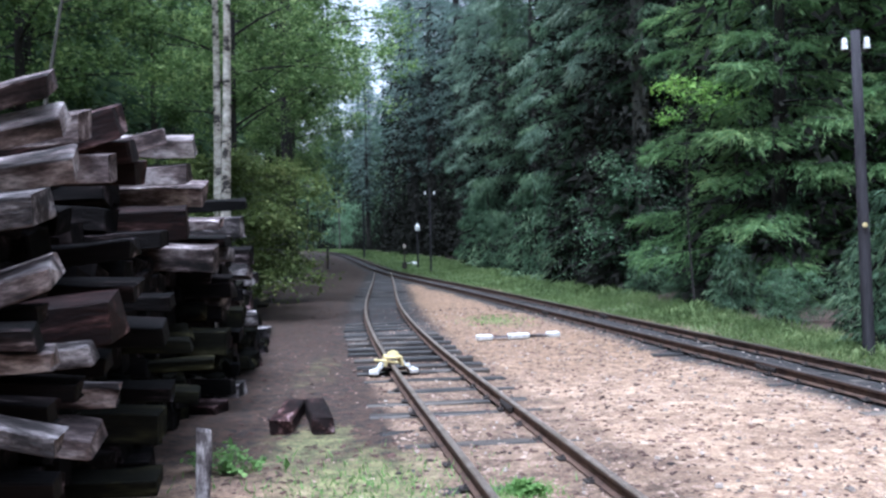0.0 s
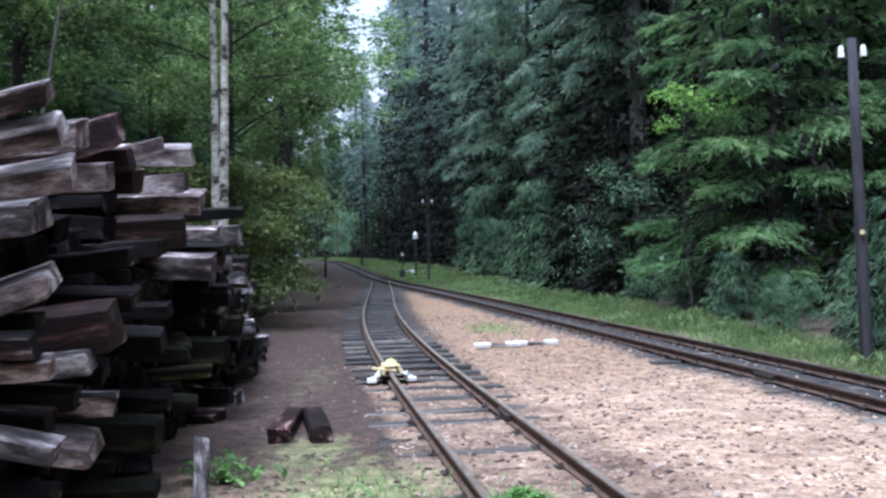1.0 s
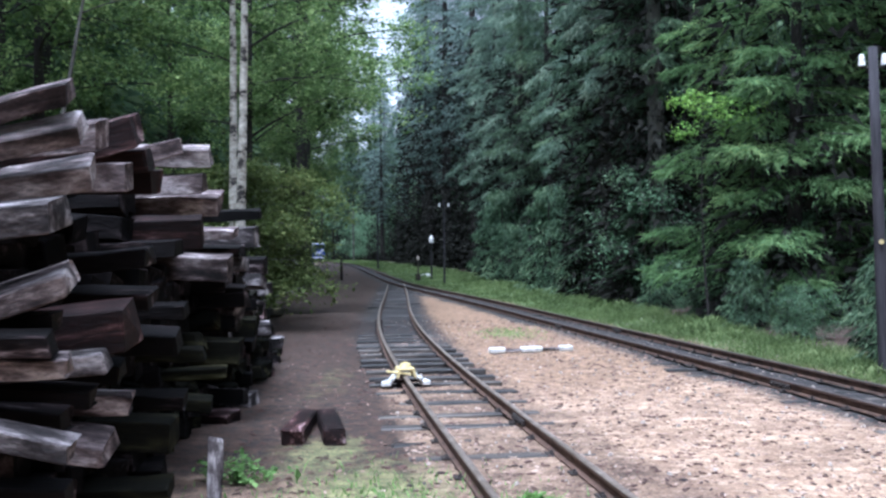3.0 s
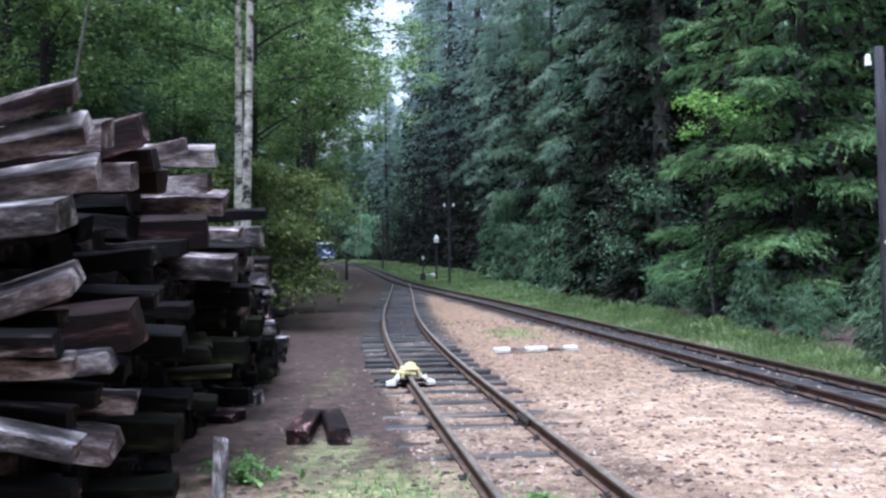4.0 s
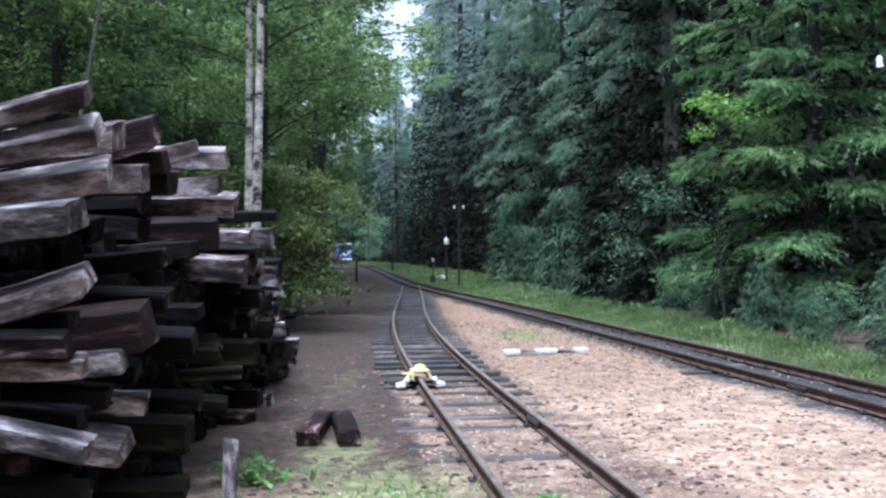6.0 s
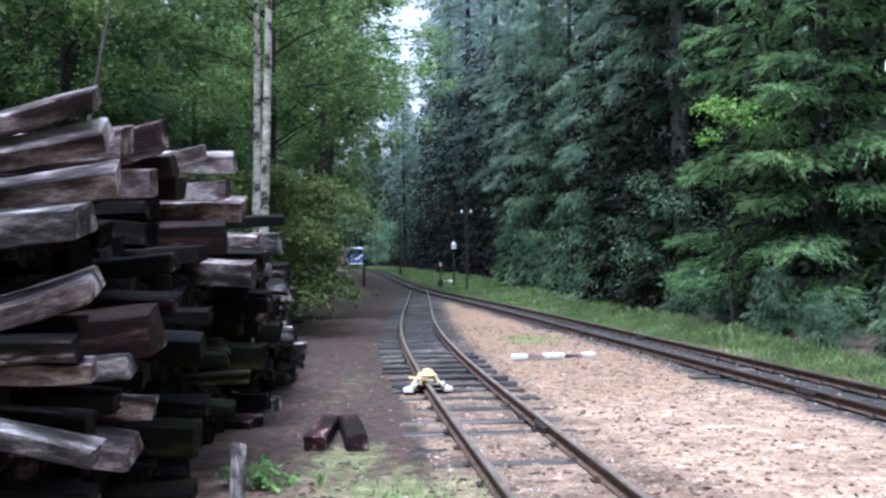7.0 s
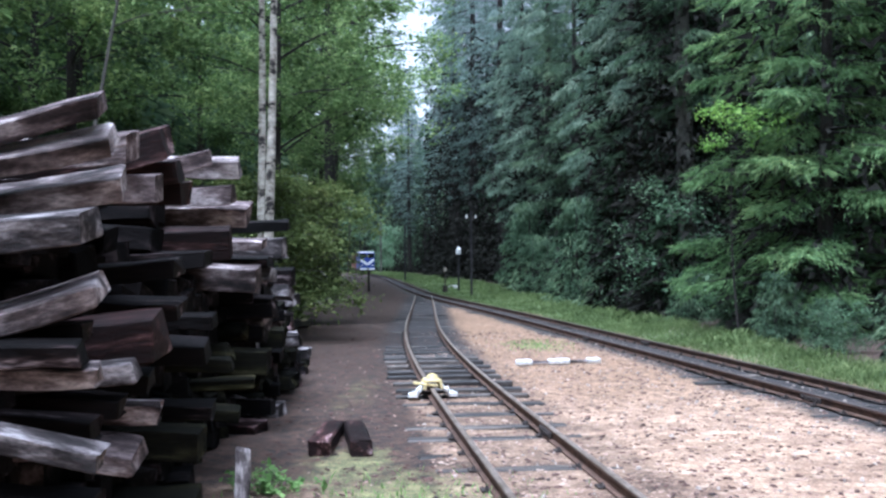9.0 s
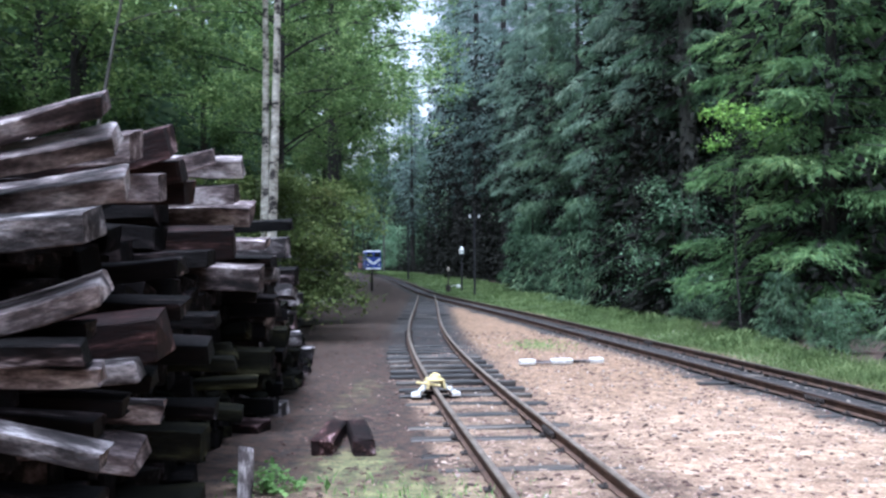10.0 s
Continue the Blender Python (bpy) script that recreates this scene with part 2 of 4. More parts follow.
M_CHIP_DARK = grained("dark_bark_litter", [(0.3, (0.022, 0.013, 0.011)), (0.7, (0.13, 0.068, 0.052))], 3.1, 0.75, fine=40, spread=0.02)
M_STONE = grained("pale_ballast_stone", [(0.3, (0.13, 0.105, 0.09)), (0.7, (0.55, 0.47, 0.40))], 2.7, 0.75, fine=30, spread=0.02)
M_BLUE = plain("blue_train_paint", (0.008, 0.030, 0.21), 0.3)
M_TRAINWHITE = plain("white_train_paint", (0.62, 0.64, 0.70), 0.35)
M_GLASS = plain("dark_cab_glass", (0.012, 0.014, 0.018), 0.06)
M_BROWN = plain("red_brown_wagon_paint", (0.13, 0.045, 0.025), 0.6)

# ---------------------------------------------------------------- mesh helpers
def add_to(name, me, parent=None, label="", kind=""):
    ob = new(name, me)
    ob.parent = parent
    if label or kind:
        tagged(ob, label, kind=kind)
    return ob


def part(name, bm, mat, parent=None, label="", smooth=False, kind=""):
    me = bpy.data.meshes.new(name)
    bm.to_mesh(me)
    bm.free()
    for m in (mat if isinstance(mat, (list, tuple)) else [mat]):
        me.materials.append(m)
    if smooth:
        for p in me.polygons:
            p.use_smooth = True
    return add_to(name, me, parent, label, kind)


def raw(name, verts, faces, mat):
    me = bpy.data.meshes.new(name)
    me.from_pydata(np.asarray(verts).tolist(), [], faces.tolist() if isinstance(faces, np.ndarray) else faces)
    me.materials.append(mat)
    return me


def box(bm, sx, sy, sz, m=Matrix(), bevel=0.0, seg=1):
    vs = bmesh.ops.create_cube(bm, size=1.0, matrix=m @ Matrix.Diagonal((sx, sy, sz, 1)))["verts"]
    if bevel:
        es = list({e for v in vs for e in v.link_edges})
        bmesh.ops.bevel(bm, geom=es, offset=bevel, segments=seg, affect="EDGES", profile=0.6)
    return vs


def rod(bm, r1, r2, a, b, n=10):
    a, b = Vector(a), Vector(b)
    d = b - a
    m = Matrix.Translation((a + b) / 2) @ d.to_track_quat("Z", "Y").to_matrix().to_4x4()
    bmesh.ops.create_cone(bm, cap_ends=True, segments=n, radius1=r1, radius2=r2, depth=d.length, matrix=m)


def thing(name, m, label, category, group="", kind=""):
    ob = new(name)
    ob.empty_display_size = 0.1
    ob.matrix_basis = m
    return tagged(ob, label, category, group, kind)


def tube(points, radii, n=8):
    """A tapered tube through points: verts and quads."""
    P, R_ = np.asarray(points, float), np.asarray(radii, float)
    d = np.gradient(P, axis=0)
    d /= np.linalg.norm(d, axis=1)[:, None]
    ref = np.where(np.abs(d[:, 2:3]) > 0.9, np.array([[1.0, 0, 0]]), np.array([[0, 0, 1.0]]))
    u = np.cross(d, ref)
    u /= np.linalg.norm(u, axis=1)[:, None]
    w = np.cross(d, u)
    a = np.arange(n) * 2 * np.pi / n
    ring = P[:, None] + R_[:, None, None] * (np.cos(a)[None, :, None] * u[:, None] + np.sin(a)[None, :, None] * w[:, None])
    v = ring.reshape(-1, 3)
    f = [(i * n + j, i * n + (j + 1) % n, (i + 1) * n + (j + 1) % n, (i + 1) * n + j) for i in range(len(P) - 1) for j in range(n)]
    return v, f


def join(pieces):
    vs, fs, o = [], [], 0
    for v, f in pieces:
        vs.append(np.asarray(v))
        fs += [tuple(int(i) + o for i in q) for q in f]
        o += len(v)
    return np.vstack(vs), fs


def smoothstep(a, b, x):
    t = np.clip((np.asarray(x, float) - a) / (b - a), 0, 1)
    return t * t * (3 - 2 * t)


def spline(xs, ys):
    """Natural cubic through a few control points."""
    xs, ys = np.asarray(xs, float), np.asarray(ys, float)
    n, h = len(xs), np.diff(xs)
    A, b = np.eye(n), np.zeros(n)
    for i in range(1, n - 1):
        A[i, i - 1:i + 2] = h[i - 1], 2 * (h[i - 1] + h[i]), h[i]
        b[i] = 6 * ((ys[i + 1] - ys[i]) / h[i] - (ys[i] - ys[i - 1]) / h[i - 1])
    k = np.linalg.solve(A, b)

    def at(x):
        x = np.asarray(x, float)
        i = np.clip(np.searchsorted(xs, x) - 1, 0, n - 2)
        p, q = xs[i + 1] - x, x - xs[i]
        return (k[i] * p ** 3 + k[i + 1] * q ** 3) / (6 * h[i]) + (ys[i] / h[i] - k[i] * h[i] / 6) * p + (ys[i + 1] / h[i] - k[i + 1] * h[i] / 6) * q
    return at


# ---------------------------------------------------------------- the lie of the land
SIDING = spline([-6, 5.6, 10, 14, 21, 33, 49], [2.3, 0.68, 0.04, -0.50, -1.25, -2.03, -3.0])
MAIN = spline([-40, 0, 10, 20, 30, 48, 68, 100, 117, 141, 170, 230], [9.5, 5.75, 4.28, 2.62, 0.95, -2.3, -5.3, -10.3, -13.4, -18.7, -28, -58])
EDGE = spline([-40, 10, 20, 30, 42, 58, 73, 110, 145, 180, 230], [12, 5.9, 5.2, 4.4, 3.4, 1.8, 0.0, -8.0, -15, -27, -54])
PILE = spline([2.0, 6.0, 11.0, 18.0], [-1.55, -1.72, -2.2, -3.15])


def rise(y):
    return 0.55 * smoothstep(50, 118, y)


def lumps(x, y, s, k=0.0):
    return np.sin(x * s + 1.3 + k) * np.sin(y * s * 0.83 + 0.7 * k) + 0.5 * np.sin(x * s * 2.3 - y * s * 1.7 + k)


def near_track(x, y):
    a = np.abs(x - SIDING(np.clip(y, -6, 49)))
    b = np.abs(x - MAIN(np.clip(y, -40, 230)))
    return a, b


def land(x, y):
    x, y = np.asarray(x, float), np.asarray(y, float)
    z = rise(y) + 0.012 * lumps(x, y, 2.1) + 0.02 * lumps(x, y, 0.6, 2)
    a, b = near_track(x, y)
    z = z - 0.038 * (1 - smoothstep(0.9, 1.3, a)) * smoothstep(10.8, 12.6, y) * (1 - smoothstep(45, 50, y))
    z = np.where(np.minimum(a, b) < 0.7, np.minimum(z, rise(y) + 0.012), z)
    z = z + 0.10 * smoothstep(1.5, 3.2, x - MAIN(np.clip(y, -40, 230)))
    return z


def land_z(x, y):
    return float(land(x, y))


def build_ground():
    gx = np.concatenate([-14 - np.geomspace(1, 700, 22)[::-1], np.arange(-14, -5, 0.3), np.arange(-5, 8, 0.085), np.arange(8, 16, 0.4), 16 + np.geomspace(1, 700, 22)])
    gy = np.concatenate([-2 - np.geomspace(1, 700, 18)[::-1], np.arange(-2, 3, 0.3), np.arange(3, 16, 0.085), np.arange(16, 32, 0.2), np.arange(32, 150, 1.2), 150 + np.geomspace(1, 900, 18)])
    X, Y = np.meshgrid(gx, gy)
    Z = land(X, Y)
    nx, ny = len(gx), len(gy)
    v = np.c_[X.ravel(), Y.ravel(), Z.ravel()]
    i = np.arange(nx * ny).reshape(ny, nx)
    f = np.stack([i[:-1, :-1], i[:-1, 1:], i[1:, 1:], i[1:, :-1]], -1).reshape(-1, 4)
    me = raw("ground", v, f, M_GROUND)
    x, y = v[:, 0], v[:, 1]
    a, b = near_track(x, y)
    edge = EDGE(np.clip(y, -40, 230))
    masks = {
        "cinder": np.maximum((1 - smoothstep(0.5, 1.35, a)) * smoothstep(12.5, 18, y) * 0.8, (1 - smoothstep(0.45, 1.15, b)) * 0.8),
        # grows with distance: litter, with the trees' shade in its colour
        "needles": smoothstep(7.0, 15.0, y) * 0.75,
        "turf": smoothstep(0.75, 1.2, x - MAIN(np.clip(y, -40, 230))) * (1 - smoothstep(-0.2, 0.7, x - edge)) * 0.75,
        "moss": np.maximum.reduce([0.7 * np.exp(-((x + 0.6) ** 2 / 0.5 + (y - 6.4) ** 2 / 2.0)), 0.6 * np.exp(-((x + 1.1) ** 2 / 0.22 + (y - 8.0) ** 2 / 0.9)), 0.55 * np.exp(-((x - 1.0) ** 2 / 0.25 + (y - 19.5) ** 2 / 1.0)), 0.3 * np.exp(-((x + 1.6) ** 2 / 0.25 + (y - 12.5) ** 2 / 8))]),
        # path and far ground: humus whose dark tone also stands for tree shade
        "shaded_humus": np.maximum((1 - smoothstep(-0.1, 0.4, x - SIDING(np.clip(y, -6, 49)) + 1.0)) * smoothstep(4.5, 8.5, y) * 1.15, smoothstep(35, 60, y)) * 0.8 + (1 - smoothstep(0.7, 1.5, a)) * 0.50,
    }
    # wood floor: the same humus, with the shade under the trees in it
    masks["shaded_humus"] = np.maximum(masks["shaded_humus"], smoothstep(-0.4, 0.5, x - edge) * 1.4)
    for name, val in masks.items():
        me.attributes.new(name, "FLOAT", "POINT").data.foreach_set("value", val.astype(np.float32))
    for p in me.polygons:
        p.use_smooth = True
    tagged(new("ground", me), "brown needle litter and grit with cinders, moss and turf", "ground", kind="structure")


build_ground()

# ---------------------------------------------------------------- tracks
RAIL_TOP, RAIL_H = 0.13, 0.11


def rail_mesh(name, centre, side, y0, y1, head):
    """A flat-bottomed rail swept along the track, side +1 or -1."""
    prof = [(-0.045, 0), (0.045, 0), (0.045, 0.010), (0.009, 0.022), (0.009, 0.075), (0.026, 0.083), (0.026, 0.103), (0.018, 0.110), (-0.018, 0.110), (-0.026, 0.103), (-0.026, 0.083), (-0.009, 0.075), (-0.009, 0.022), (-0.045, 0.010)]
    ys = np.arange(y0, y1, 0.5)
    xs = centre(ys)
    dx = np.gradient(xs, ys)
    ln = np.sqrt(1 + dx * dx)
    nxv, nyv = 1 / ln, -dx / ln
    base = rise(ys) + RAIL_TOP - RAIL_H
    v, f, mats = [], [], []
    k = len(prof)
    for i in range(len(ys)):
        for px, pz in prof:
            o = side * 0.405 + px
            v.append((xs[i] + nxv[i] * o, ys[i] + nyv[i] * o, base[i] + pz))
    for i in range(len(ys) - 1):
        for j in range(k):
            f.append((i * k + j, i * k + (j + 1) % k, (i + 1) * k + (j + 1) % k, (i + 1) * k + j))
            mats.append(1 if j in (6, 7, 8) else 0)
    me = raw(name, v, f, M_RUST)
    me.materials.append(head)
    me.polygons.foreach_set("material_index", mats)
    return me


def tie_mesh(seed, sx, sy, sz, rough=0.012, splits=5, mat=M_TIE, bevel=0.014):
    """A hewn sleeper lying along x, its base at z = 0: worn edges, waney faces, a split end."""
    rng = random.Random(seed)
    bm = bmesh.new()
    box(bm, sx, sy, sz, pose(0, 0, sz / 2), bevel)
    cuts = [(-0.5 + (i + 1) / (splits + 1)) * sx for i in range(splits)]
    for c in cuts:
        bmesh.ops.bisect_plane(bm, geom=bm.verts[:] + bm.edges[:] + bm.faces[:], plane_co=(c, 0, 0), plane_no=(1, rng.uniform(-0.2, 0.2), 0))
    for v in bm.verts:
        q = Vector((v.co.x * 2.2 + seed * 7.1, v.co.y * 6, v.co.z * 6))
        n = noise.noise_vector(q)
        n2 = noise.noise_vector(q * 2.7)
        v.co += Vector((n.x * rough * 1.6, n.y * rough, n.z * rough)) + n2 * rough * 0.6
    bow = rng.uniform(-0.012, 0.012)
    for v in bm.verts:
        v.co.z += bow * (1 - (2 * v.co.x / sx) ** 2)
        if abs(v.co.x) > sx * 0.44:
            v.co.x += rng.uniform(-0.5, 0.5) * rough * 2.2
    me = bpy.data.meshes.new("sleeper")
    bm.to_mesh(me)
    bm.free()
    me.materials.append(mat)
    return me


def plate_mesh():
    bm = bmesh.new()
    box(bm, 0.20, 0.11, 0.014, pose(0, 0, 0.007), 0.003)
    for s in (-1, 1):
        rod(bm, 0.013, 0.011, (s * 0.062, 0.02 * s, 0.014), (s * 0.062, 0.02 * s, 0.040), 6)
        box(bm, 0.035, 0.05, 0.014, pose(s * 0.062, 0.02 * s, 0.020), 0.003)
    me = bpy.data.meshes.new("rail_fastening")
    bm.to_mesh(me)
    bm.free()
    me.materials.append(M_IRON)
    return me


TRACK_TIES = [tie_mesh(70 + i, 1.62, 0.155, 0.13, 0.010, 4, M_TIE_TRACK) for i in range(4)]
PLATE = plate_mesh()


def build_track(name, label, centre, y0, y1, step, head, sink, seed):
    rng = random.Random(seed)
    track = tagged(new(name), label, "railway track", kind="structure")
    for s in (-1, 1):
        add_to("rail", rail_mesh("rail", centre, s, y0, y1, head), track)
    y = max(y0, -1.0)
    n = 0
    while y < min(y1, 75):
        x, dx = float(centre(y)), float(centre(y + 0.1) - centre(y - 0.1)) / 0.2
        turn = -math.degrees(math.atan(dx))
        z = float(rise(y)) + RAIL_TOP - RAIL_H - 0.132 + 0.004 - sink(y) * rng.uniform(0.3, 1.0)
        ob = add_to("sleeper", TRACK_TIES[n % 4], track)
        ob.matrix_basis = pose(x + rng.uniform(-0.07, 0.07), y + rng.uniform(-0.03, 0.03), z, 0, 0, turn + rng.uniform(-2, 2) + (180 if rng.random() < 0.5 else 0))
        if y < 24:
            for s in (-1, 1):
                p = add_to("rail_fastening", PLATE, track)
                p.matrix_basis = pose(x + s * 0.405, y - s * 0.405 * dx, float(rise(y)) + RAIL_TOP - RAIL_H - 0.004, 0, 0, -math.degrees(math.atan(dx)))
        y += step * rng.uniform(0.93, 1.07)
        n += 1
    return track


siding = build_track("siding_track", "narrow-gauge siding with rusty rails on old wooden sleepers", SIDING, -6, 49.6, 0.72, M_HEAD, lambda y: 0.024 * (1 - smoothstep(10.5, 12.5, y)) + 0.12 * smoothstep(16.5, 20, y), 3)
main_line = build_track("main_track", "narrow-gauge main line with dark rails in cinder ballast", MAIN, -39, 228, 0.62, M_HEAD_MAIN, lambda y: 0.05, 4)


def fishplate(parent, centre, side, y):
    bm = bmesh.new()
    box(bm, 0.028, 0.46, 0.055, pose(0, 0, 0), 0.006)
    for k in (-0.16, -0.06, 0.06, 0.16):
        rod(bm, 0.014, 0.014, (-0.03, k, 0), (0.03, k, 0), 6)
    dx = float(centre(y + 0.1) - centre(y - 0.1)) / 0.2
    for o in (-0.028, 0.028):
        ob = part("fishplate", bm.copy(), M_IRON, parent)
        ob.matrix_basis = pose(float(centre(y)) + side * 0.405 + o, y, float(rise(y)) + RAIL_TOP - 0.06, 0, 0, -math.degrees(math.atan(dx)))
    bm.free()


fishplate(main_line, MAIN, 1, 19.4)
fishplate(main_line, MAIN, -1, 20.6)
fishplate(main_line, MAIN, -1, 11.3)
fishplate(siding, SIDING, 1, 9.1)

# ---------------------------------------------------------------- the stack of old sleepers
TIE_KINDS = []
for _i in range(14):
    _r = random.Random(200 + _i)
    TIE_KINDS.append(tie_mesh(200 + _i, _r.choice((1.5, 1.55, 1.6, 1.45)), _r.uniform(0.20, 0.26), _r.uniform(0.135, 0.17), _r.uniform(0.008, 0.014), 6,
                              (M_TIE, M_TIE_GREY, M_TIE_RED, M_TIE, M_TIE_GREY, M_TIE_RED, M_TIE)[_i % 7], 0.007))
RECESS_KINDS = [tie_mesh(260 + _i, 1.5, 0.25, 0.16, 0.012, 6, M_TIE_SHADE, 0.008) for _i in range(5)]
MOSSY = [tie_mesh(300 + _i, 1.5, 0.22, 0.15, 0.03, 6, M_TIE_MOSS, 0.02) for _i in range(4)]
LABELS = {M_TIE_WHITE.name: "old bleached and cracked pale railway sleeper in a stack", M_TIE_SHADE.name: "old tarred railway sleeper coloured black for the shade inside a stack", M_TIE_PALE.name: "old sun-bleached brown wooden railway sleeper in a stack", M_TIE.name: "old black tarred wooden railway sleeper in a rough stack", M_TIE_RED.name: "old red-brown tarred wooden railway sleeper in a stack",
          M_TIE_GREY.name: "old grey weathered wooden railway sleeper in a stack", M_TIE_MOSS.name: "old mossy rotten wooden railway sleeper in a stack"}


def stack_height(y):
    return float(np.interp(y, [2.2, 4.0, 5.0, 6.5, 8.0, 10.0, 12.0, 16.0, 18.0], [1.95, 1.95, 1.95, 1.98, 1.90, 1.72, 1.4, 0.75, 0.45]))


# sleepers that jut out of the stack, tier by tier: middle of the underside; slope, roll and turn in degrees; width, thickness, sort
TOP = [
    (-2.37, 4.17, 2.07, 14, 22, 6, 0.19, 0.09, "P"),
    (-2.34, 4.18, 1.95, 12, 32, 8, 0.17, 0.09, "W"),
    (-2.48, 4.84, 2.06, 4, 11, 4, 0.22, 0.15, "P"),
    (-2.40, 5.22, 1.98, 16, 13, 6, 0.24, 0.16, "R"),
    (-2.55, 6.54, 2.10, 13, 10, 6, 0.24, 0.11, "P"),
    (-2.59, 7.38, 2.28, -1, 14, 8, 0.26, 0.14, "W"),
    (-2.44, 5.43, 1.98, 6, 11, 5, 0.22, 0.12, "R"),
    (-2.39, 4.94, 1.89, 2, 7, 4, 0.20, 0.14, "P"),
    (-2.46, 5.61, 1.95, -1, 6, 3, 0.22, 0.14, "R"),
    (-2.35, 4.34, 1.81, 8, 22, 9, 0.24, 0.11, "W"),
    (-2.63, 7.38, 2.04, 2, 8, 4, 0.24, 0.14, "P"),
    (-2.61, 7.78, 1.94, -1, 17, 7, 0.26, 0.16, "P"),
]
MID = [
    (-2.92, 10.98, 1.97, 2, 10, 3, 0.24, 0.11, "T"),
    (-2.58, 7.11, 1.63, 2, 13, 6, 0.24, 0.22, "R"),
    (-2.76, 9.03, 1.76, -1, 10, 2, 0.24, 0.09, "P"),
    (-2.90, 10.79, 1.69, -1, 6, -6, 0.24, 0.22, "G"),
    (-2.78, 9.26, 1.60, -1, 10, 4, 0.24, 0.09, "T"),
    (-2.34, 3.93, 1.64, 4, 10, 4, 0.26, 0.13, "G"),
    (-2.51, 5.67, 1.48, 4, 7, 3, 0.24, 0.11, "T"),
    (-2.58, 6.54, 1.56, 2, 7, 2, 0.22, 0.11, "T"),
    (-2.69, 8.40, 1.42, -3, 10, 5, 0.26, 0.20, "P"),
    (-3.05, 11.97, 1.36, -1, 6, -4, 0.24, 0.22, "T"),
    (-2.29, 3.99, 1.24, 17, 15, 8, 0.25, 0.09, "W"),
    (-2.35, 4.89, 1.05, 7, 10, 2, 0.26, 0.22, "R"),
]
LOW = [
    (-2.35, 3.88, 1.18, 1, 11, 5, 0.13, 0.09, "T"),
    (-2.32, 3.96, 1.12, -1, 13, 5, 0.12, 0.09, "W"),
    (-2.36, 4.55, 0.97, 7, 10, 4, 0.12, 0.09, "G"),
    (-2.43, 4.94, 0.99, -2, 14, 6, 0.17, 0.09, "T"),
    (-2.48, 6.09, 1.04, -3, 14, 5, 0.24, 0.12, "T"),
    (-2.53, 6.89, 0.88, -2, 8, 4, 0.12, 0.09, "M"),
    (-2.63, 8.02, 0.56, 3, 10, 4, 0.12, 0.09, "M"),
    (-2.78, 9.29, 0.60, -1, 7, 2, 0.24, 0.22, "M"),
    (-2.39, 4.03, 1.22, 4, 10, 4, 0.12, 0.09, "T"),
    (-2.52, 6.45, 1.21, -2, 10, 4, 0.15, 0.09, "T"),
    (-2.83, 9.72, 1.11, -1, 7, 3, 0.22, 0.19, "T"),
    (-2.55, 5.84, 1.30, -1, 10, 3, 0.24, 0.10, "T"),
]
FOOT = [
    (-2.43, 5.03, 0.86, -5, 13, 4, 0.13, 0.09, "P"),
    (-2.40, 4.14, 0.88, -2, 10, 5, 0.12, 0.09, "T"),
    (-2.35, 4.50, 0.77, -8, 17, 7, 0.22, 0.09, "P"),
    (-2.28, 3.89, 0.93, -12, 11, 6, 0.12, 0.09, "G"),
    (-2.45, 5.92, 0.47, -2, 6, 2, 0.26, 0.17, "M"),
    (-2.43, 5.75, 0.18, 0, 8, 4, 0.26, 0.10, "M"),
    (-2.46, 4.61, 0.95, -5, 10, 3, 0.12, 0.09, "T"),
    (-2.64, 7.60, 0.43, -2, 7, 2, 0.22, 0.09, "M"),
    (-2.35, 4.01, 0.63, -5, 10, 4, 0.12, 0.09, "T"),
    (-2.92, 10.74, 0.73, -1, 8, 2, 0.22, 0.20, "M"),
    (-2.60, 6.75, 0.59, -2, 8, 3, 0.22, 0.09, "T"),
]


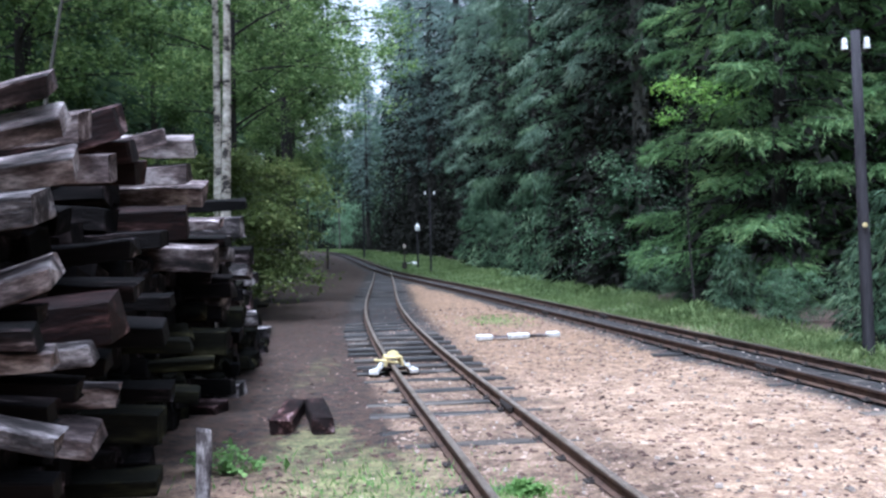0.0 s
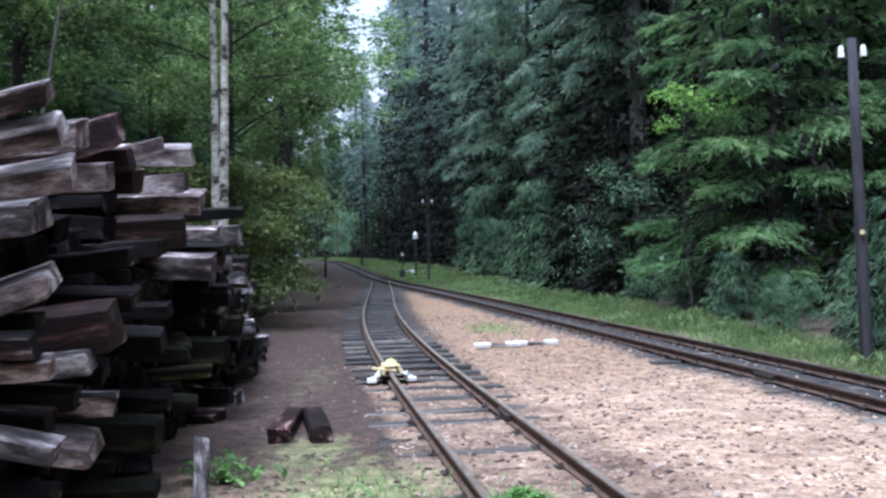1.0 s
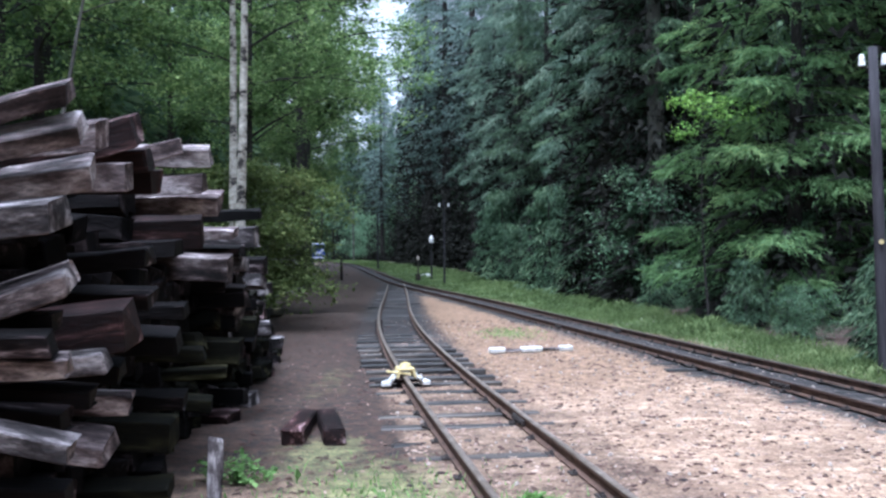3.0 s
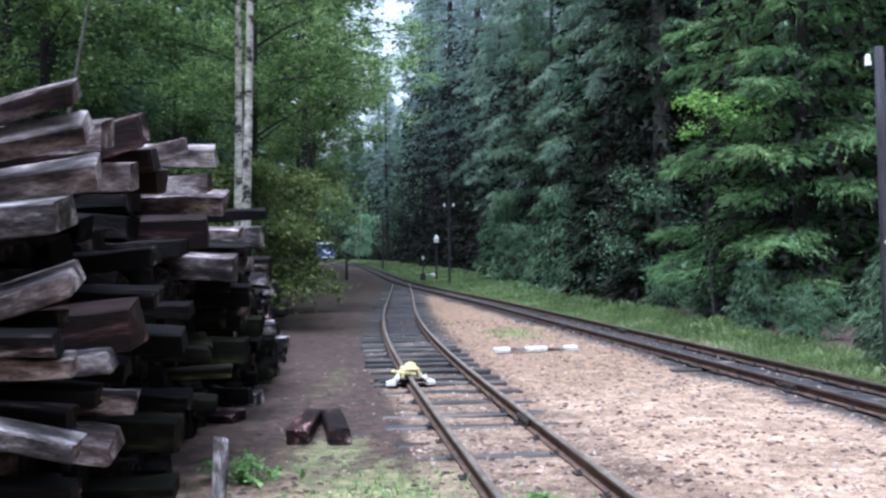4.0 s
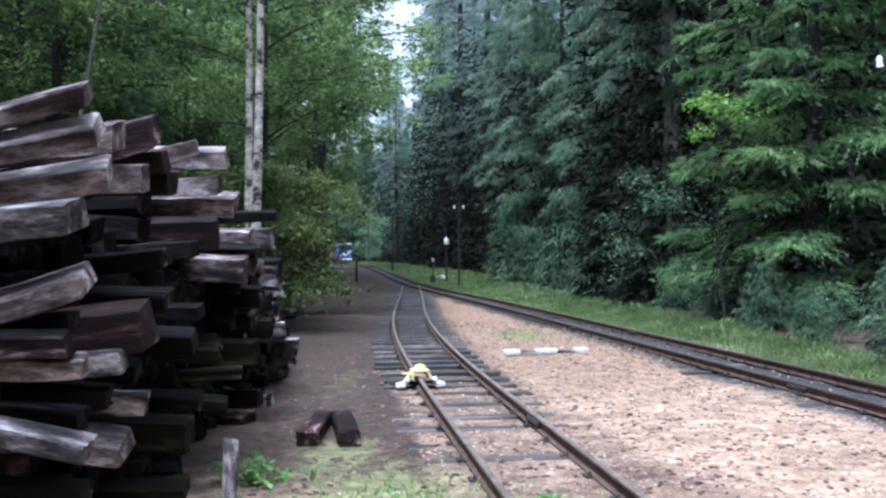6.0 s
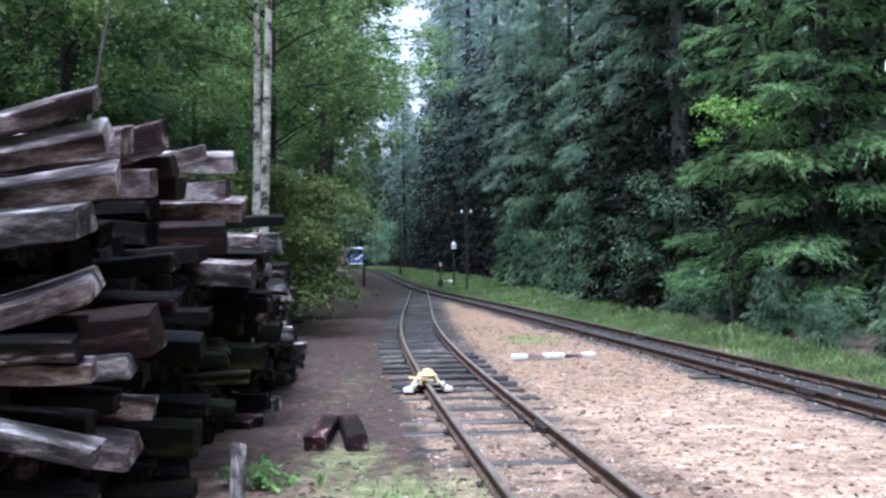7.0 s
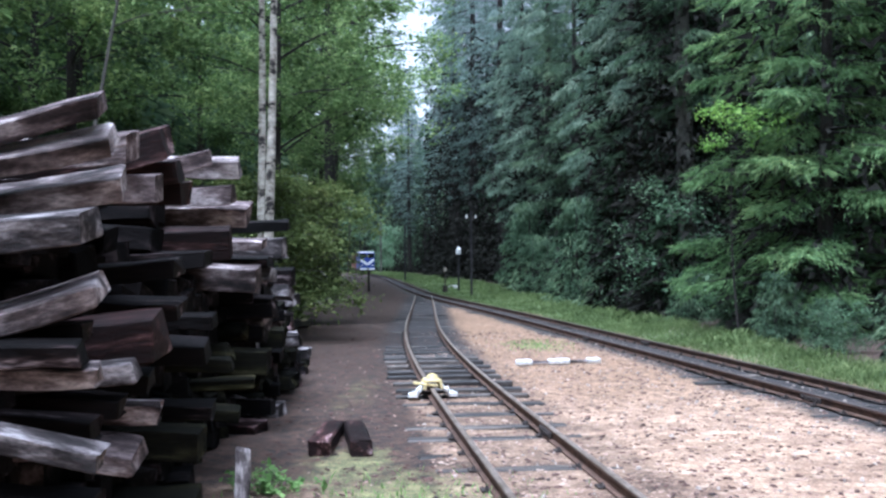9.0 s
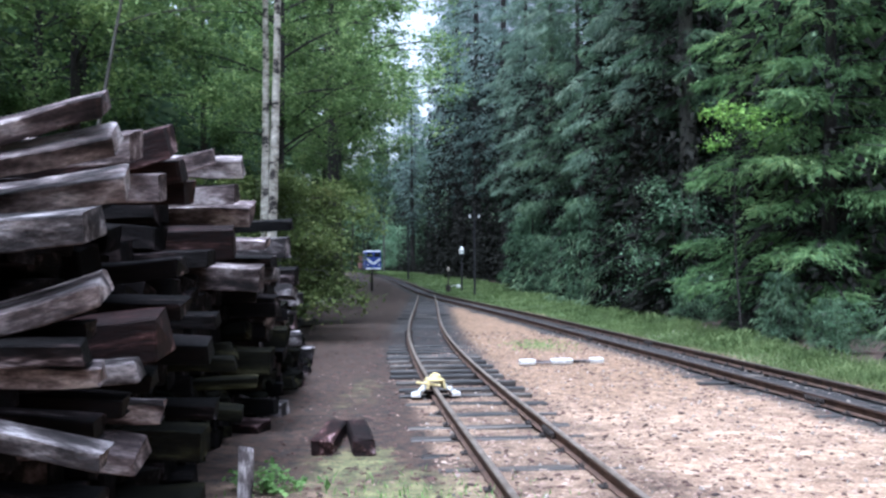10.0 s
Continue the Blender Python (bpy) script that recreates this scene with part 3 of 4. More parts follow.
def build_stack():
    rng = random.Random(11)
    far = []
    y_split = 9.2
    layer_h, z = 0.172, 0.0
    while z < 2.3:
        y = 2.3 + rng.uniform(0, 0.2)
        while y < 18.0:
            width = rng.uniform(0.25, 0.31)
            if z + 0.1 < stack_height(y) + rng.uniform(-0.18, 0.12) and rng.random() > (0.05 if y < 9.5 else 0.12):
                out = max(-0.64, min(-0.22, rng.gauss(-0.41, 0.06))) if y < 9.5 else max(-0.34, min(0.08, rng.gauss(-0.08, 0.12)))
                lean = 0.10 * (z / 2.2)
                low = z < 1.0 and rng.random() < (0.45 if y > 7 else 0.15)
                # set-back filler gets the shade-black oak, so the gaps read dark
                me = rng.choice(MOSSY if low else TIE_KINDS if y > 9.5 else RECESS_KINDS)
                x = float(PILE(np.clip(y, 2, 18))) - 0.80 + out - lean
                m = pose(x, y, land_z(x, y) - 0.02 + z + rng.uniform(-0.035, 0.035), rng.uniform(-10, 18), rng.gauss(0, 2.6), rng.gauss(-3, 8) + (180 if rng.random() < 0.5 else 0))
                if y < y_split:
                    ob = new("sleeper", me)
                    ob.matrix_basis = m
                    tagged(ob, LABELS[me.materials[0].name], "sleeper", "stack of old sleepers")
                else:
                    far.append((me, m))
            y += width
        z += layer_h * rng.uniform(0.97, 1.05)
    for i, (x, yy, zz, slope, roll, yaw, w, h, sort) in enumerate(TOP + MID + LOW + FOOT):
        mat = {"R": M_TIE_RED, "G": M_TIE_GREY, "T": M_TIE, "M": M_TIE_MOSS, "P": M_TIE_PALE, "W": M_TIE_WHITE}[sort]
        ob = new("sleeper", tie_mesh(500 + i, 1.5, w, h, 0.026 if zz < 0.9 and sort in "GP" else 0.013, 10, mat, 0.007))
        ob.matrix_basis = pose(x, yy, zz, roll, -slope, yaw)
        tagged(ob, LABELS[mat.name].replace(" in a", " jutting out of a"), "sleeper", "stack of old sleepers")
    by = {}
    for me, m in far:
        v = np.array([m @ q.co for q in me.vertices])
        by.setdefault(me.materials[0].name, []).append((v, [tuple(p.vertices) for p in me.polygons]))
    for mat, pieces in by.items():
        v, f = join(pieces)
        tagged(new("sleeper_stack", raw("sleeper_stack", v, f, bpy.data.materials[mat])), "long stack of " + LABELS[mat].split(" in ")[0].replace("sleeper", "sleepers") + " beside the siding", "sleepers", kind="stuff")


build_stack()

# ---------------------------------------------------------------- small things by the tracks
def derail_block():
    y = 11.95
    x = float(SIDING(y)) - 0.405
    base = thing("derail_block", pose(x, y, RAIL_TOP, 0, 0, 14), "yellow and white painted derailing block locked over the rail", "derailer")
    bm = bmesh.new()
    box(bm, 0.20, 0.24, 0.035, pose(0.0, 0, 0.085), 0.010)
    for s in (-1, 1):
        box(bm, 0.035, 0.24, 0.11, pose(s * 0.095, 0, 0.035, 0, -s * 14, 0), 0.008)
    box(bm, 0.30, 0.05, 0.03, pose(-0.09, -0.09, 0.045, 0, 8, 0), 0.008)
    shoe = part("shoe", bm, M_YELLOW, base, "yellow steel shoe")
    bm = bmesh.new()
    rod(bm, 0.075, 0.060, (0.0, -0.03, 0.100), (0.0, -0.03, 0.150), 14)
    rod(bm, 0.03, 0.03, (0.0, -0.03, 0.15), (0.0, -0.03, 0.165), 10)
    part("lock_boss", bm, M_YELLOW, shoe, "worn yellow lock boss")
    for s in (-1, 1):
        bm = bmesh.new()
        box(bm, 0.03, 0.17, 0.20, pose(s * 0.155, -0.01, -0.025, 0, -s * 38, 0), 0.006)
        box(bm, 0.05, 0.05, 0.05, pose(s * 0.17, -0.10, -0.02, 0, -s * 30, 0), 0.008)
        part("side_plate", bm, M_WHITE, base, "white painted slanting side plate")
        bm = bmesh.new()
        box(bm, 0.12, 0.10, 0.055, pose(s * 0.235, -0.05, -0.085, 0, 0, s * 12), 0.010)
        rod(bm, 0.016, 0.016, (s * 0.235, -0.05, -0.06), (s * 0.235, -0.05, -0.035), 8)
        part("foot", bm, M_WHITE, base, "white painted foot")
    bm = bmesh.new()
    rod(bm, 0.018, 0.018, (-0.36, 0.04, -0.07), (0.34, 0.04, -0.07), 8)
    part("hinge_bar", bm, M_IRON, base)


def marker_bar():
    a, b = Vector((0.52, 15.8, 0.0)), Vector((1.84, 16.15, 0.0))
    d = b - a
    turn = math.degrees(math.atan2(d.y, d.x))
    c = (a + b) / 2
    base = thing("marker_bar", pose(c.x, c.y, land_z(c.x, c.y) + 0.05, 0, 0, turn), "grey bar with three white painted blocks lying on the ground", "marker")
    L = d.length
    bm = bmesh.new()
    box(bm, L, 0.05, 0.05, pose(0, 0, 0.0), 0.01)
    part("bar", bm, M_TIE_GREY, base)
    for o, w in ((-L * 0.42, 0.30), (0.0, 0.42), (L * 0.43, 0.26)):
        bm = bmesh.new()
        box(bm, w * 0.85, 0.12, 0.085, pose(o, 0, 0.006, 4, 0, 3), 0.022, 2)
        part("white_block", bm, M_WHITE, base)


def stubs():
    for x, y, turn, me in ((-1.42, 8.95, 92, 0), (-1.15, 8.93, 101, 1)):
        bm_me = tie_mesh(420 + me, 1.15, 0.19, 0.14, 0.014, 5, M_TIE_RED, 0.016)
        ob = new("sleeper_stub", bm_me)
        ob.matrix_basis = pose(x, y, land_z(x, y) - 0.01, 0, 0, turn)
        tagged(ob, "short dark red-brown sleeper stub lying on the ground", "sleeper", "sleeper stubs")
    me = tie_mesh(431, 0.55, 0.085, 0.04, 0.016, 6, M_TIE_GREY, 0.006)
    ob = new("split_sleeper", me)
    ob.matrix_basis = pose(-1.50, 6.1, 0.17, 0, -78, 92)
    tagged(ob, "split grey sleeper leaning at the foot of the stack", "sleeper")


def utility_pole():
    x, y = 5.33, 12.5
    base = thing("utility_pole", pose(x, y, land_z(x, y), 0, -1.5, 0), "weathered grey wooden line pole with two porcelain insulators", "utility pole")
    v, f = tube([(0, 0, -0.5), (0, 0, 1.2), (0.0, 0, 2.6), (0, 0, 4.12)], [0.078, 0.074, 0.067, 0.058], 12)
    f.append(tuple(range(len(v) - 12, len(v))))
    me = raw("pole", v, f, M_POLE)
    for p in me.polygons:
        p.use_smooth = len(p.vertices) == 4
    add_to("pole", me, base)
    for s in (-1, 1):
        bm = bmesh.new()
        rod(bm, 0.011, 0.011, (0, 0, 3.86), (s * 0.14, 0, 3.86), 6)
        rod(bm, 0.011, 0.011, (s * 0.14, 0, 3.85), (s * 0.14, 0, 3.95), 6)
        hook = part("insulator_hook", bm, M_IRON, base)
        bm = bmesh.new()
        rod(bm, 0.044, 0.036, (s * 0.14, 0, 3.89), (s * 0.14, 0, 3.97), 12)
        rod(bm, 0.040, 0.024, (s * 0.14, 0, 3.97), (s * 0.14, 0, 4.03), 12)
        part("insulator", bm, M_PORCELAIN, hook, "white porcelain insulator")
    bm = bmesh.new()
    rod(bm, 0.03, 0.03, (-0.02, -0.105, 1.68), (-0.02, -0.082, 1.68), 10)
    part("marker_disc", bm, M_YELLOW, base, "small pale yellow disc")


def far_post(name, x, y, h, r, mat, label, category, top=None):
    base = thing(name, pose(x, y, land_z(x, y)), label, category)
    v, f = tube([(0, 0, -0.3), (0, 0, h * 0.5), (0, 0, h)], [r, r * 0.95, r * 0.85], 8)
    f.append(tuple(range(len(v) - 8, len(v))))
    add_to("post", raw("post", v, f, mat), base)
    if top == "lamp":
        bm = bmesh.new()
        rod(bm, 0.15, 0.15, (0, 0, h), (0, 0, h + 0.24), 12)
        rod(bm, 0.16, 0.03, (0, 0, h + 0.24), (0, 0, h + 0.44), 12)
        part("signal_head", bm, M_WHITE, base, "white signal head")
    if top == "insulators":
        for s in (-1, 1):
            bm = bmesh.new()
            rod(bm, 0.015, 0.015, (0, 0, h - 0.35), (s * 0.24, 0, h - 0.35), 6)
            hook = part("insulator_hook", bm, M_IRON, base)
            bm = bmesh.new()
            rod(bm, 0.055, 0.036, (s * 0.24, 0, h - 0.36), (s * 0.24, 0, h - 0.19), 10)
            part("insulator", bm, M_PORCELAIN, hook, "white porcelain insulator")
    if top == "lever":
        bm = bmesh.new()
        rod(bm, 0.17, 0.15, (0, 0, 0.0), (0, 0, 0.4), 10)
        part("stand", bm, M_IRON, base)
        bm = bmesh.new()
        rod(bm, 0.02, 0.02, (0, 0, 0.3), (0.55, 0, 0.42), 6)
        box(bm, 0.26, 0.2, 0.2, pose(0.6, 0, 0.33), 0.05)
        part("counterweight", bm, M_WHITE, base, "white counterweight")
        bm = bmesh.new()
        box(bm, 0.16, 0.14, 0.24, pose(0, 0, h), 0.03)
        part("lantern", bm, M_STONE, base, "small grey lantern")


derail_block()
marker_bar()
stubs()
utility_pole()
far_post("signal_post", -1.5, 59.0, 2.2, 0.06, M_POLE, "slim signal post with white head beside the line", "signal", "lamp")
far_post("switch_stand", -2.3, 59.0, 1.35, 0.045, M_IRON, "dark switch stand with white counterweight", "switch stand", "lever")
far_post("line_pole", -0.65, 52.0, 4.4, 0.055, M_POLE, "dark wooden line pole with white insulators at the wood's edge", "utility pole", "insulators")
far_post("line_pole", -6.9, 87.0, 5.0, 0.085, M_POLE, "dark wooden line pole at the wood's edge", "utility pole")
far_post("line_pole", -14.0, 135.0, 7.0, 0.11, M_BARK_GREY, "pale wooden line pole beside the far line", "utility pole")
far_post("marker_post", -7.2, 62.0, 1.3, 0.085, M_IRON, "short black marker post beside the path", "post")

# ---------------------------------------------------------------- trees
def unit(a):
    return a / np.maximum(np.linalg.norm(a, axis=-1, keepdims=True), 1e-9)


def spruce_crown(rng, height, low, reach, whorl=0.85, per=6, twig=0.066, tufts=8, tuft=0.15, droop=0.5, hang=(0.45, 1.8), fan=1.25, under=0.45, flare=4.0):
    """Needle tufts on hanging twigs along whorled boughs; also the boughs' own tubes."""
    tri, boughs = [], []
    z = low
    while z < height - 0.3:
        t = (z - low) / (height - low)
        full = reach * (1 - t) ** 0.6 * (under + (1 - under) * min(1.0, t * flare)) + 0.12
        for j in range(per if t < 0.8 else 5):
            L = full * rng.uniform(0.5, 1.15)
            az = 2 * np.pi * (j / per) + rng.uniform(-0.45, 0.45) + z * 2.4
            fw = np.array([np.cos(az), np.sin(az), 0.0])
            sd = np.array([-fw[1], fw[0], 0.0])
            n = max(4, int(L / (twig * (1 + 1.3 * t))))
            s = np.linspace(0.18, 1, n) * L
            up = rng.uniform(0.0, 0.28)
            zz = z + rng.uniform(-0.15, 0.15) + up * s - droop * rng.uniform(0.7, 1.2) * s * s / max(L, 1.0) + 0.10 * (s / L) ** 4 * L
            axis = fw * s[:, None] + sd * (rng.uniform(-0.12, 0.12) * s * s / L)[:, None]
            axis[:, 2] = zz
            if L > 1.6:
                boughs.append((np.vstack([[0, 0, z], axis[::max(1, n // 3)]]), L))
            for side in (-1, 1):
                ln = fan * (0.16 + 0.34 * L ** 0.5 * np.sin(np.pi * np.clip(s / L * 0.86 + 0.12, 0, 1))) * rng.uniform(0.6, 1.25, n)
                td = unit(fw * 0.75 + sd * side * rng.uniform(0.55, 1.0, n)[:, None] + np.array([0, 0, -1.0]) * rng.uniform(hang[0], hang[1], n)[:, None])
                u = np.linspace(0.15, 1.0, tufts)
                p = axis[:, None] + td[:, None] * (ln[:, None] * u)[..., None]
                p = p + rng.normal(0, 0.018, p.shape)
                d = unit(td[:, None] + rng.normal(0, 0.28, p.shape))
                w = unit(np.cross(d, rng.normal(0, 1, p.shape)))
                size = tuft * (1 + 0.5 * t) * rng.uniform(0.7, 1.3, p.shape[:2])[..., None]
                tri.append(np.stack([p - w * size * 0.10, p + w * size * 0.10, p + d * size * 1.25], axis=2).reshape(-1, 3, 3))
        z += whorl * rng.uniform(0.8, 1.25)
    return np.concatenate(tri), boughs


def tri_mesh(name, tri, mat):
    n = len(tri)
    me = bpy.data.meshes.new(name)
    me.vertices.add(n * 3)
    me.vertices.foreach_set("co", tri.reshape(-1).astype(np.float32))
    me.loops.add(n * 3)
    me.loops.foreach_set("vertex_index", np.arange(n * 3, dtype=np.int32))
    me.polygons.add(n)
    me.polygons.foreach_set("loop_start", np.arange(0, n * 3, 3, dtype=np.int32))
    me.update(calc_edges=True)
    me.materials.append(mat)
    return me


def quad_mesh(name, q, mat):
    n = len(q)
    me = bpy.data.meshes.new(name)
    me.vertices.add(n * 4)
    me.vertices.foreach_set("co", q.reshape(-1).astype(np.float32))
    me.loops.add(n * 4)
    me.loops.foreach_set("vertex_index", np.arange(n * 4, dtype=np.int32))
    me.polygons.add(n)
    me.polygons.foreach_set("loop_start", np.arange(0, n * 4, 4, dtype=np.int32))
    me.update(calc_edges=True)
    me.materials.append(mat)
    return me


def make_spruce(seed, height, low, reach, mat, label, bark=M_BARK, **kw):
    rng = np.random.default_rng(seed)
    tree = thing("spruce_tree", pose(0, 0, 0), label, "tree", "conifer wood edge")
    bend = rng.uniform(-0.2, 0.2, 2)
    zs = np.linspace(-0.4, height, 9)
    pts = np.c_[bend[0] * np.sin(zs / height * 3), bend[1] * np.sin(zs / height * 2.5), zs]
    r0 = height * 0.0105 + 0.05
    trunk = tube(pts, r0 * (1 - zs / height * 0.93).clip(0.05, 1.1), 9)
    tri, boughs = spruce_crown(rng, height, low, reach, **kw)
    dead = []
    z = 0.9
    while z < low:
        az = rng.uniform(0, 6.28)
        ln = rng.uniform(0.5, 1.5)
        dead.append(tube([(0, 0, z), (np.cos(az) * ln * 0.5, np.sin(az) * ln * 0.5, z - 0.02), (np.cos(az) * ln, np.sin(az) * ln, z - 0.25)], [0.022, 0.015, 0.005], 4))
        z += rng.uniform(0.15, 0.4)
    limbs = [tube(p, np.linspace(0.012 + 0.010 * L, 0.006, len(p)), 3) for p, L in boughs]
    v, f = join([trunk] + limbs + dead)
    add_to("trunk", raw("trunk", v, f, bark), tree)
    add_to("crown", tri_mesh("crown", tri, mat), tree)
    # near-black twigs added low inside the crown to stand for its shade
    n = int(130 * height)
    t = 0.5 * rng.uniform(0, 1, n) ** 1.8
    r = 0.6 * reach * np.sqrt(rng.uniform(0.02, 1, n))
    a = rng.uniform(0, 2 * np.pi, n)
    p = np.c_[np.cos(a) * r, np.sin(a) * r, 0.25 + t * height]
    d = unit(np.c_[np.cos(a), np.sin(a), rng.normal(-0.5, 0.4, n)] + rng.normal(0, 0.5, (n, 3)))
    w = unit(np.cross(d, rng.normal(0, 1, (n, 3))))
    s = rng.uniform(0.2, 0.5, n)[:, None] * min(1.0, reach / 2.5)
    add_to("deadwood", tri_mesh("deadwood", np.stack([p - w * s * 0.2, p + w * s * 0.2, p + d * s], axis=1), M_SHADE_TWIG), tree, "dry inner twigs, near-black to fill in the crown's shade", kind="stuff")
    return tree


def leaf_cloud(rng, centres, radii, per, size, flat=0.55):
    """Folded leaf quads scattered through clumps."""
    n = len(centres) * per
    c = np.repeat(centres, per, axis=0)
    heart = np.tile(np.arange(per) < per * 0.14, len(centres))
    r = np.repeat(radii, per)[:, None] * np.where(heart, 0.75, 1.1)[:, None]
    g = rng.normal(0, 0.5, (n, 3))
    g[:, 2] *= flat
    p = c + g * r
    d = unit(np.c_[rng.normal(0, 1, (n, 2)), rng.normal(-0.35, 0.45, n)])
    w = unit(np.cross(d, np.c_[rng.normal(0, 0.45, (n, 2)), np.ones(n)]))
    s = size * (rng.uniform(0.6, 1.35, n) * np.where(heart, 1.8, 1.0))[:, None]
    up = np.cross(w, d)
    return np.stack([p, p + d * s * 0.5 + w * s * 0.34 + up * s * 0.08, p + d * s, p + d * s * 0.5 - w * s * 0.34 + up * s * 0.08], axis=1)


def make_broadleaf(name, seed, height, first, spread, mat, bark, label, category="tree", limbs=15, subs=7, per=130, leaf=0.085, clump=0.55, trunk_r=None, stems=1, lean=(0, 0), group="", weep=0.0):
    rng = np.random.default_rng(seed)
    tree = thing(name, pose(0, 0, 0), label, category, group)
    wood, centres, radii = [], [], []
    for st in range(stems):
        ox, oy = (0, 0) if stems == 1 else rng.normal(0, 0.25, 2)
        zs = np.linspace(-0.3, height, 8)
        wob = rng.uniform(-0.35, 0.35, 2)
        px = ox + lean[0] * zs / height + wob[0] * np.sin(zs / height * 2.6) + (0 if stems == 1 else ox * 2.2 * zs / height)
        py = oy + lean[1] * zs / height + wob[1] * np.sin(zs / height * 3.1) + (0 if stems == 1 else oy * 2.2 * zs / height)
        r0 = trunk_r or height * 0.011
        wood.append(tube(np.c_[px, py, zs], r0 * (1 - 0.9 * zs / height).clip(0.05, 1.05), 8))
        for i in range(limbs):
            t = first + (1 - first) * ((i + rng.uniform(0, 0.9)) / limbs)
            z0 = height * t
            bx, by = np.interp(z0, zs, px), np.interp(z0, zs, py)
            L = spread * (0.45 + 0.75 * np.sin(np.pi * np.clip((t - first) / (1 - first) * 0.8 + 0.2, 0, 1))) * rng.uniform(0.65, 1.15)
            az = i * 2.4 + rng.uniform(-0.5, 0.5)
            rise_ = rng.uniform(0.15, 0.65) * (1 - weep) + 0.1
            s = np.linspace(0, 1, 5)
            q = np.c_[bx + np.cos(az) * L * s, by + np.sin(az) * L * s, z0 + L * rise_ * s - L * (0.25 + weep) * s * s]
            wood.append(tube(q, np.linspace(r0 * 0.22, 0.006, 5), 5))
            for k in range(subs):
                u = 0.3 + 0.75 * (k + rng.uniform(0, 1)) / subs
                c = np.array([np.interp(min(u, 1), s, q[:, m]) for m in range(3)]) + rng.normal(0, 0.17 * L, 3) * np.array([1, 1, 0.7])
                wood.append(tube([[np.interp(min(u, 1) * 0.8, s, q[:, m]) for m in range(3)], c], [0.012, 0.004], 3))
                centres.append(c)
                radii.append(clump * rng.uniform(0.6, 1.4))
    v, f = join(wood)
    add_to("trunk", raw("trunk", v, f, bark), tree)
    add_to("crown", quad_mesh("crown", leaf_cloud(rng, np.array(centres), np.array(radii), per, leaf), mat), tree)
    return tree


def plant(tree, spots, first_too=True):
    """Sets a tree at the first spot and copies of it at the others: x, y, turn, size."""
    for i, (x, y, turn, size) in enumerate(spots):
        m = pose(x, y, land_z(x, y) - 0.05, 0, 0, turn)
        if i == 0:
            tree.matrix_basis = m
            tree.scale = (size, size, size)
        else:
            ob = copy_thing(tree, m)
            ob.scale = (size, size, size)


SPRUCE_LABEL = "dark green spruce with hanging boughs at the wood's edge"
spruce_a = make_spruce(1, 23, 1.8, 3.7, M_NEEDLE, SPRUCE_LABEL)
spruce_b = make_spruce(2, 26, 3.4, 3.7, M_NEEDLE_GREY, "grey-green spruce with hanging boughs at the wood's edge", droop=0.65)
# the far spruces carry the haze in their needle colour
spruce_c = make_spruce(3, 33, 6.5, 4.3, M_NEEDLE_HAZE, "tall spruce in the wood, blue-green with painted haze", whorl=0.7, per=8, tuft=0.16, tufts=7, twig=0.15, under=0.15, flare=2.6)
fir = make_spruce(4, 15, 0.5, 3.5, M_NEEDLE_LIGHT, "light green young fir with boughs down to the grass", whorl=0.8, per=9, droop=0.42, hang=(0.1, 0.9), fan=1.4, twig=0.06, tufts=10, tuft=0.12, under=0.8)
plant(fir, [(7.3, 21.8, 0, 0.95), (10.4, 21.0, 130, 0.9)])
plant(spruce_a, [(10.6, 26.0, 20, 1.0), (7.4, 36.0, 100, 1.05), (6.9, 48.5, 200, 1.0), (12.5, 19.0, 45, 1.0), (13.5, 30.0, 160, 1.1), (4.9, 55.0, 250, 1.0), (12.0, 11.5, 10, 1.0)])
plant(spruce_b, [(6.35, 30.6, 0, 1.0), (6.2, 42.0, 80, 1.0), (10.5, 33.0, 30, 1.05), (11.8, 39.0, 210, 1.0), (3.9, 61.0, 150, 1.0), (11.0, 47.0, 20, 1.05), (2.9, 69.5, 300, 1.05), (10.5, 56.0, 260, 1.0), (13.5, 21.0, 120, 1.0)])
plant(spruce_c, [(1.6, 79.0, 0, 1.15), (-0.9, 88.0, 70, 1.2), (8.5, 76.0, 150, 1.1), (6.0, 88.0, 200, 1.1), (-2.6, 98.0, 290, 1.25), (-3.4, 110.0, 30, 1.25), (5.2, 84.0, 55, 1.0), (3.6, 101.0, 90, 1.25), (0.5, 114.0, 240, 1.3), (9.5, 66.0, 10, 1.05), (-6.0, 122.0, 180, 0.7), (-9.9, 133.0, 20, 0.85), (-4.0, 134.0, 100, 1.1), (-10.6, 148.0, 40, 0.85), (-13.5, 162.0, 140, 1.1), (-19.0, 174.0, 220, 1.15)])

oak_a = make_broadleaf("broadleaf_tree", 21, 15, 0.28, 3.6, M_LEAF, M_BARK, "leafy green broadleaf tree leaning over the line", limbs=24, subs=6, per=150, leaf=0.105, clump=0.62, group="broadleaf wood edge")
oak_b = make_broadleaf("broadleaf_tree", 22, 17, 0.32, 3.9, M_LEAF, M_BARK, "leafy green broadleaf tree leaning over the line", limbs=26, subs=6, per=150, leaf=0.105, clump=0.66, group="broadleaf wood edge")
plant(oak_a, [(-6.0, 27.8, 0, 1.1), (-8.6, 20.5, 100, 0.95), (-9.5, 12.5, 10, 0.9), (-9.0, 57.0, 40, 1.1), (-12.5, 30.0, 300, 1.1), (-13.5, 80.0, 190, 1.1), (-20.5, 104.0, 10, 1.15), (-27.0, 132.0, 120, 1.1)])
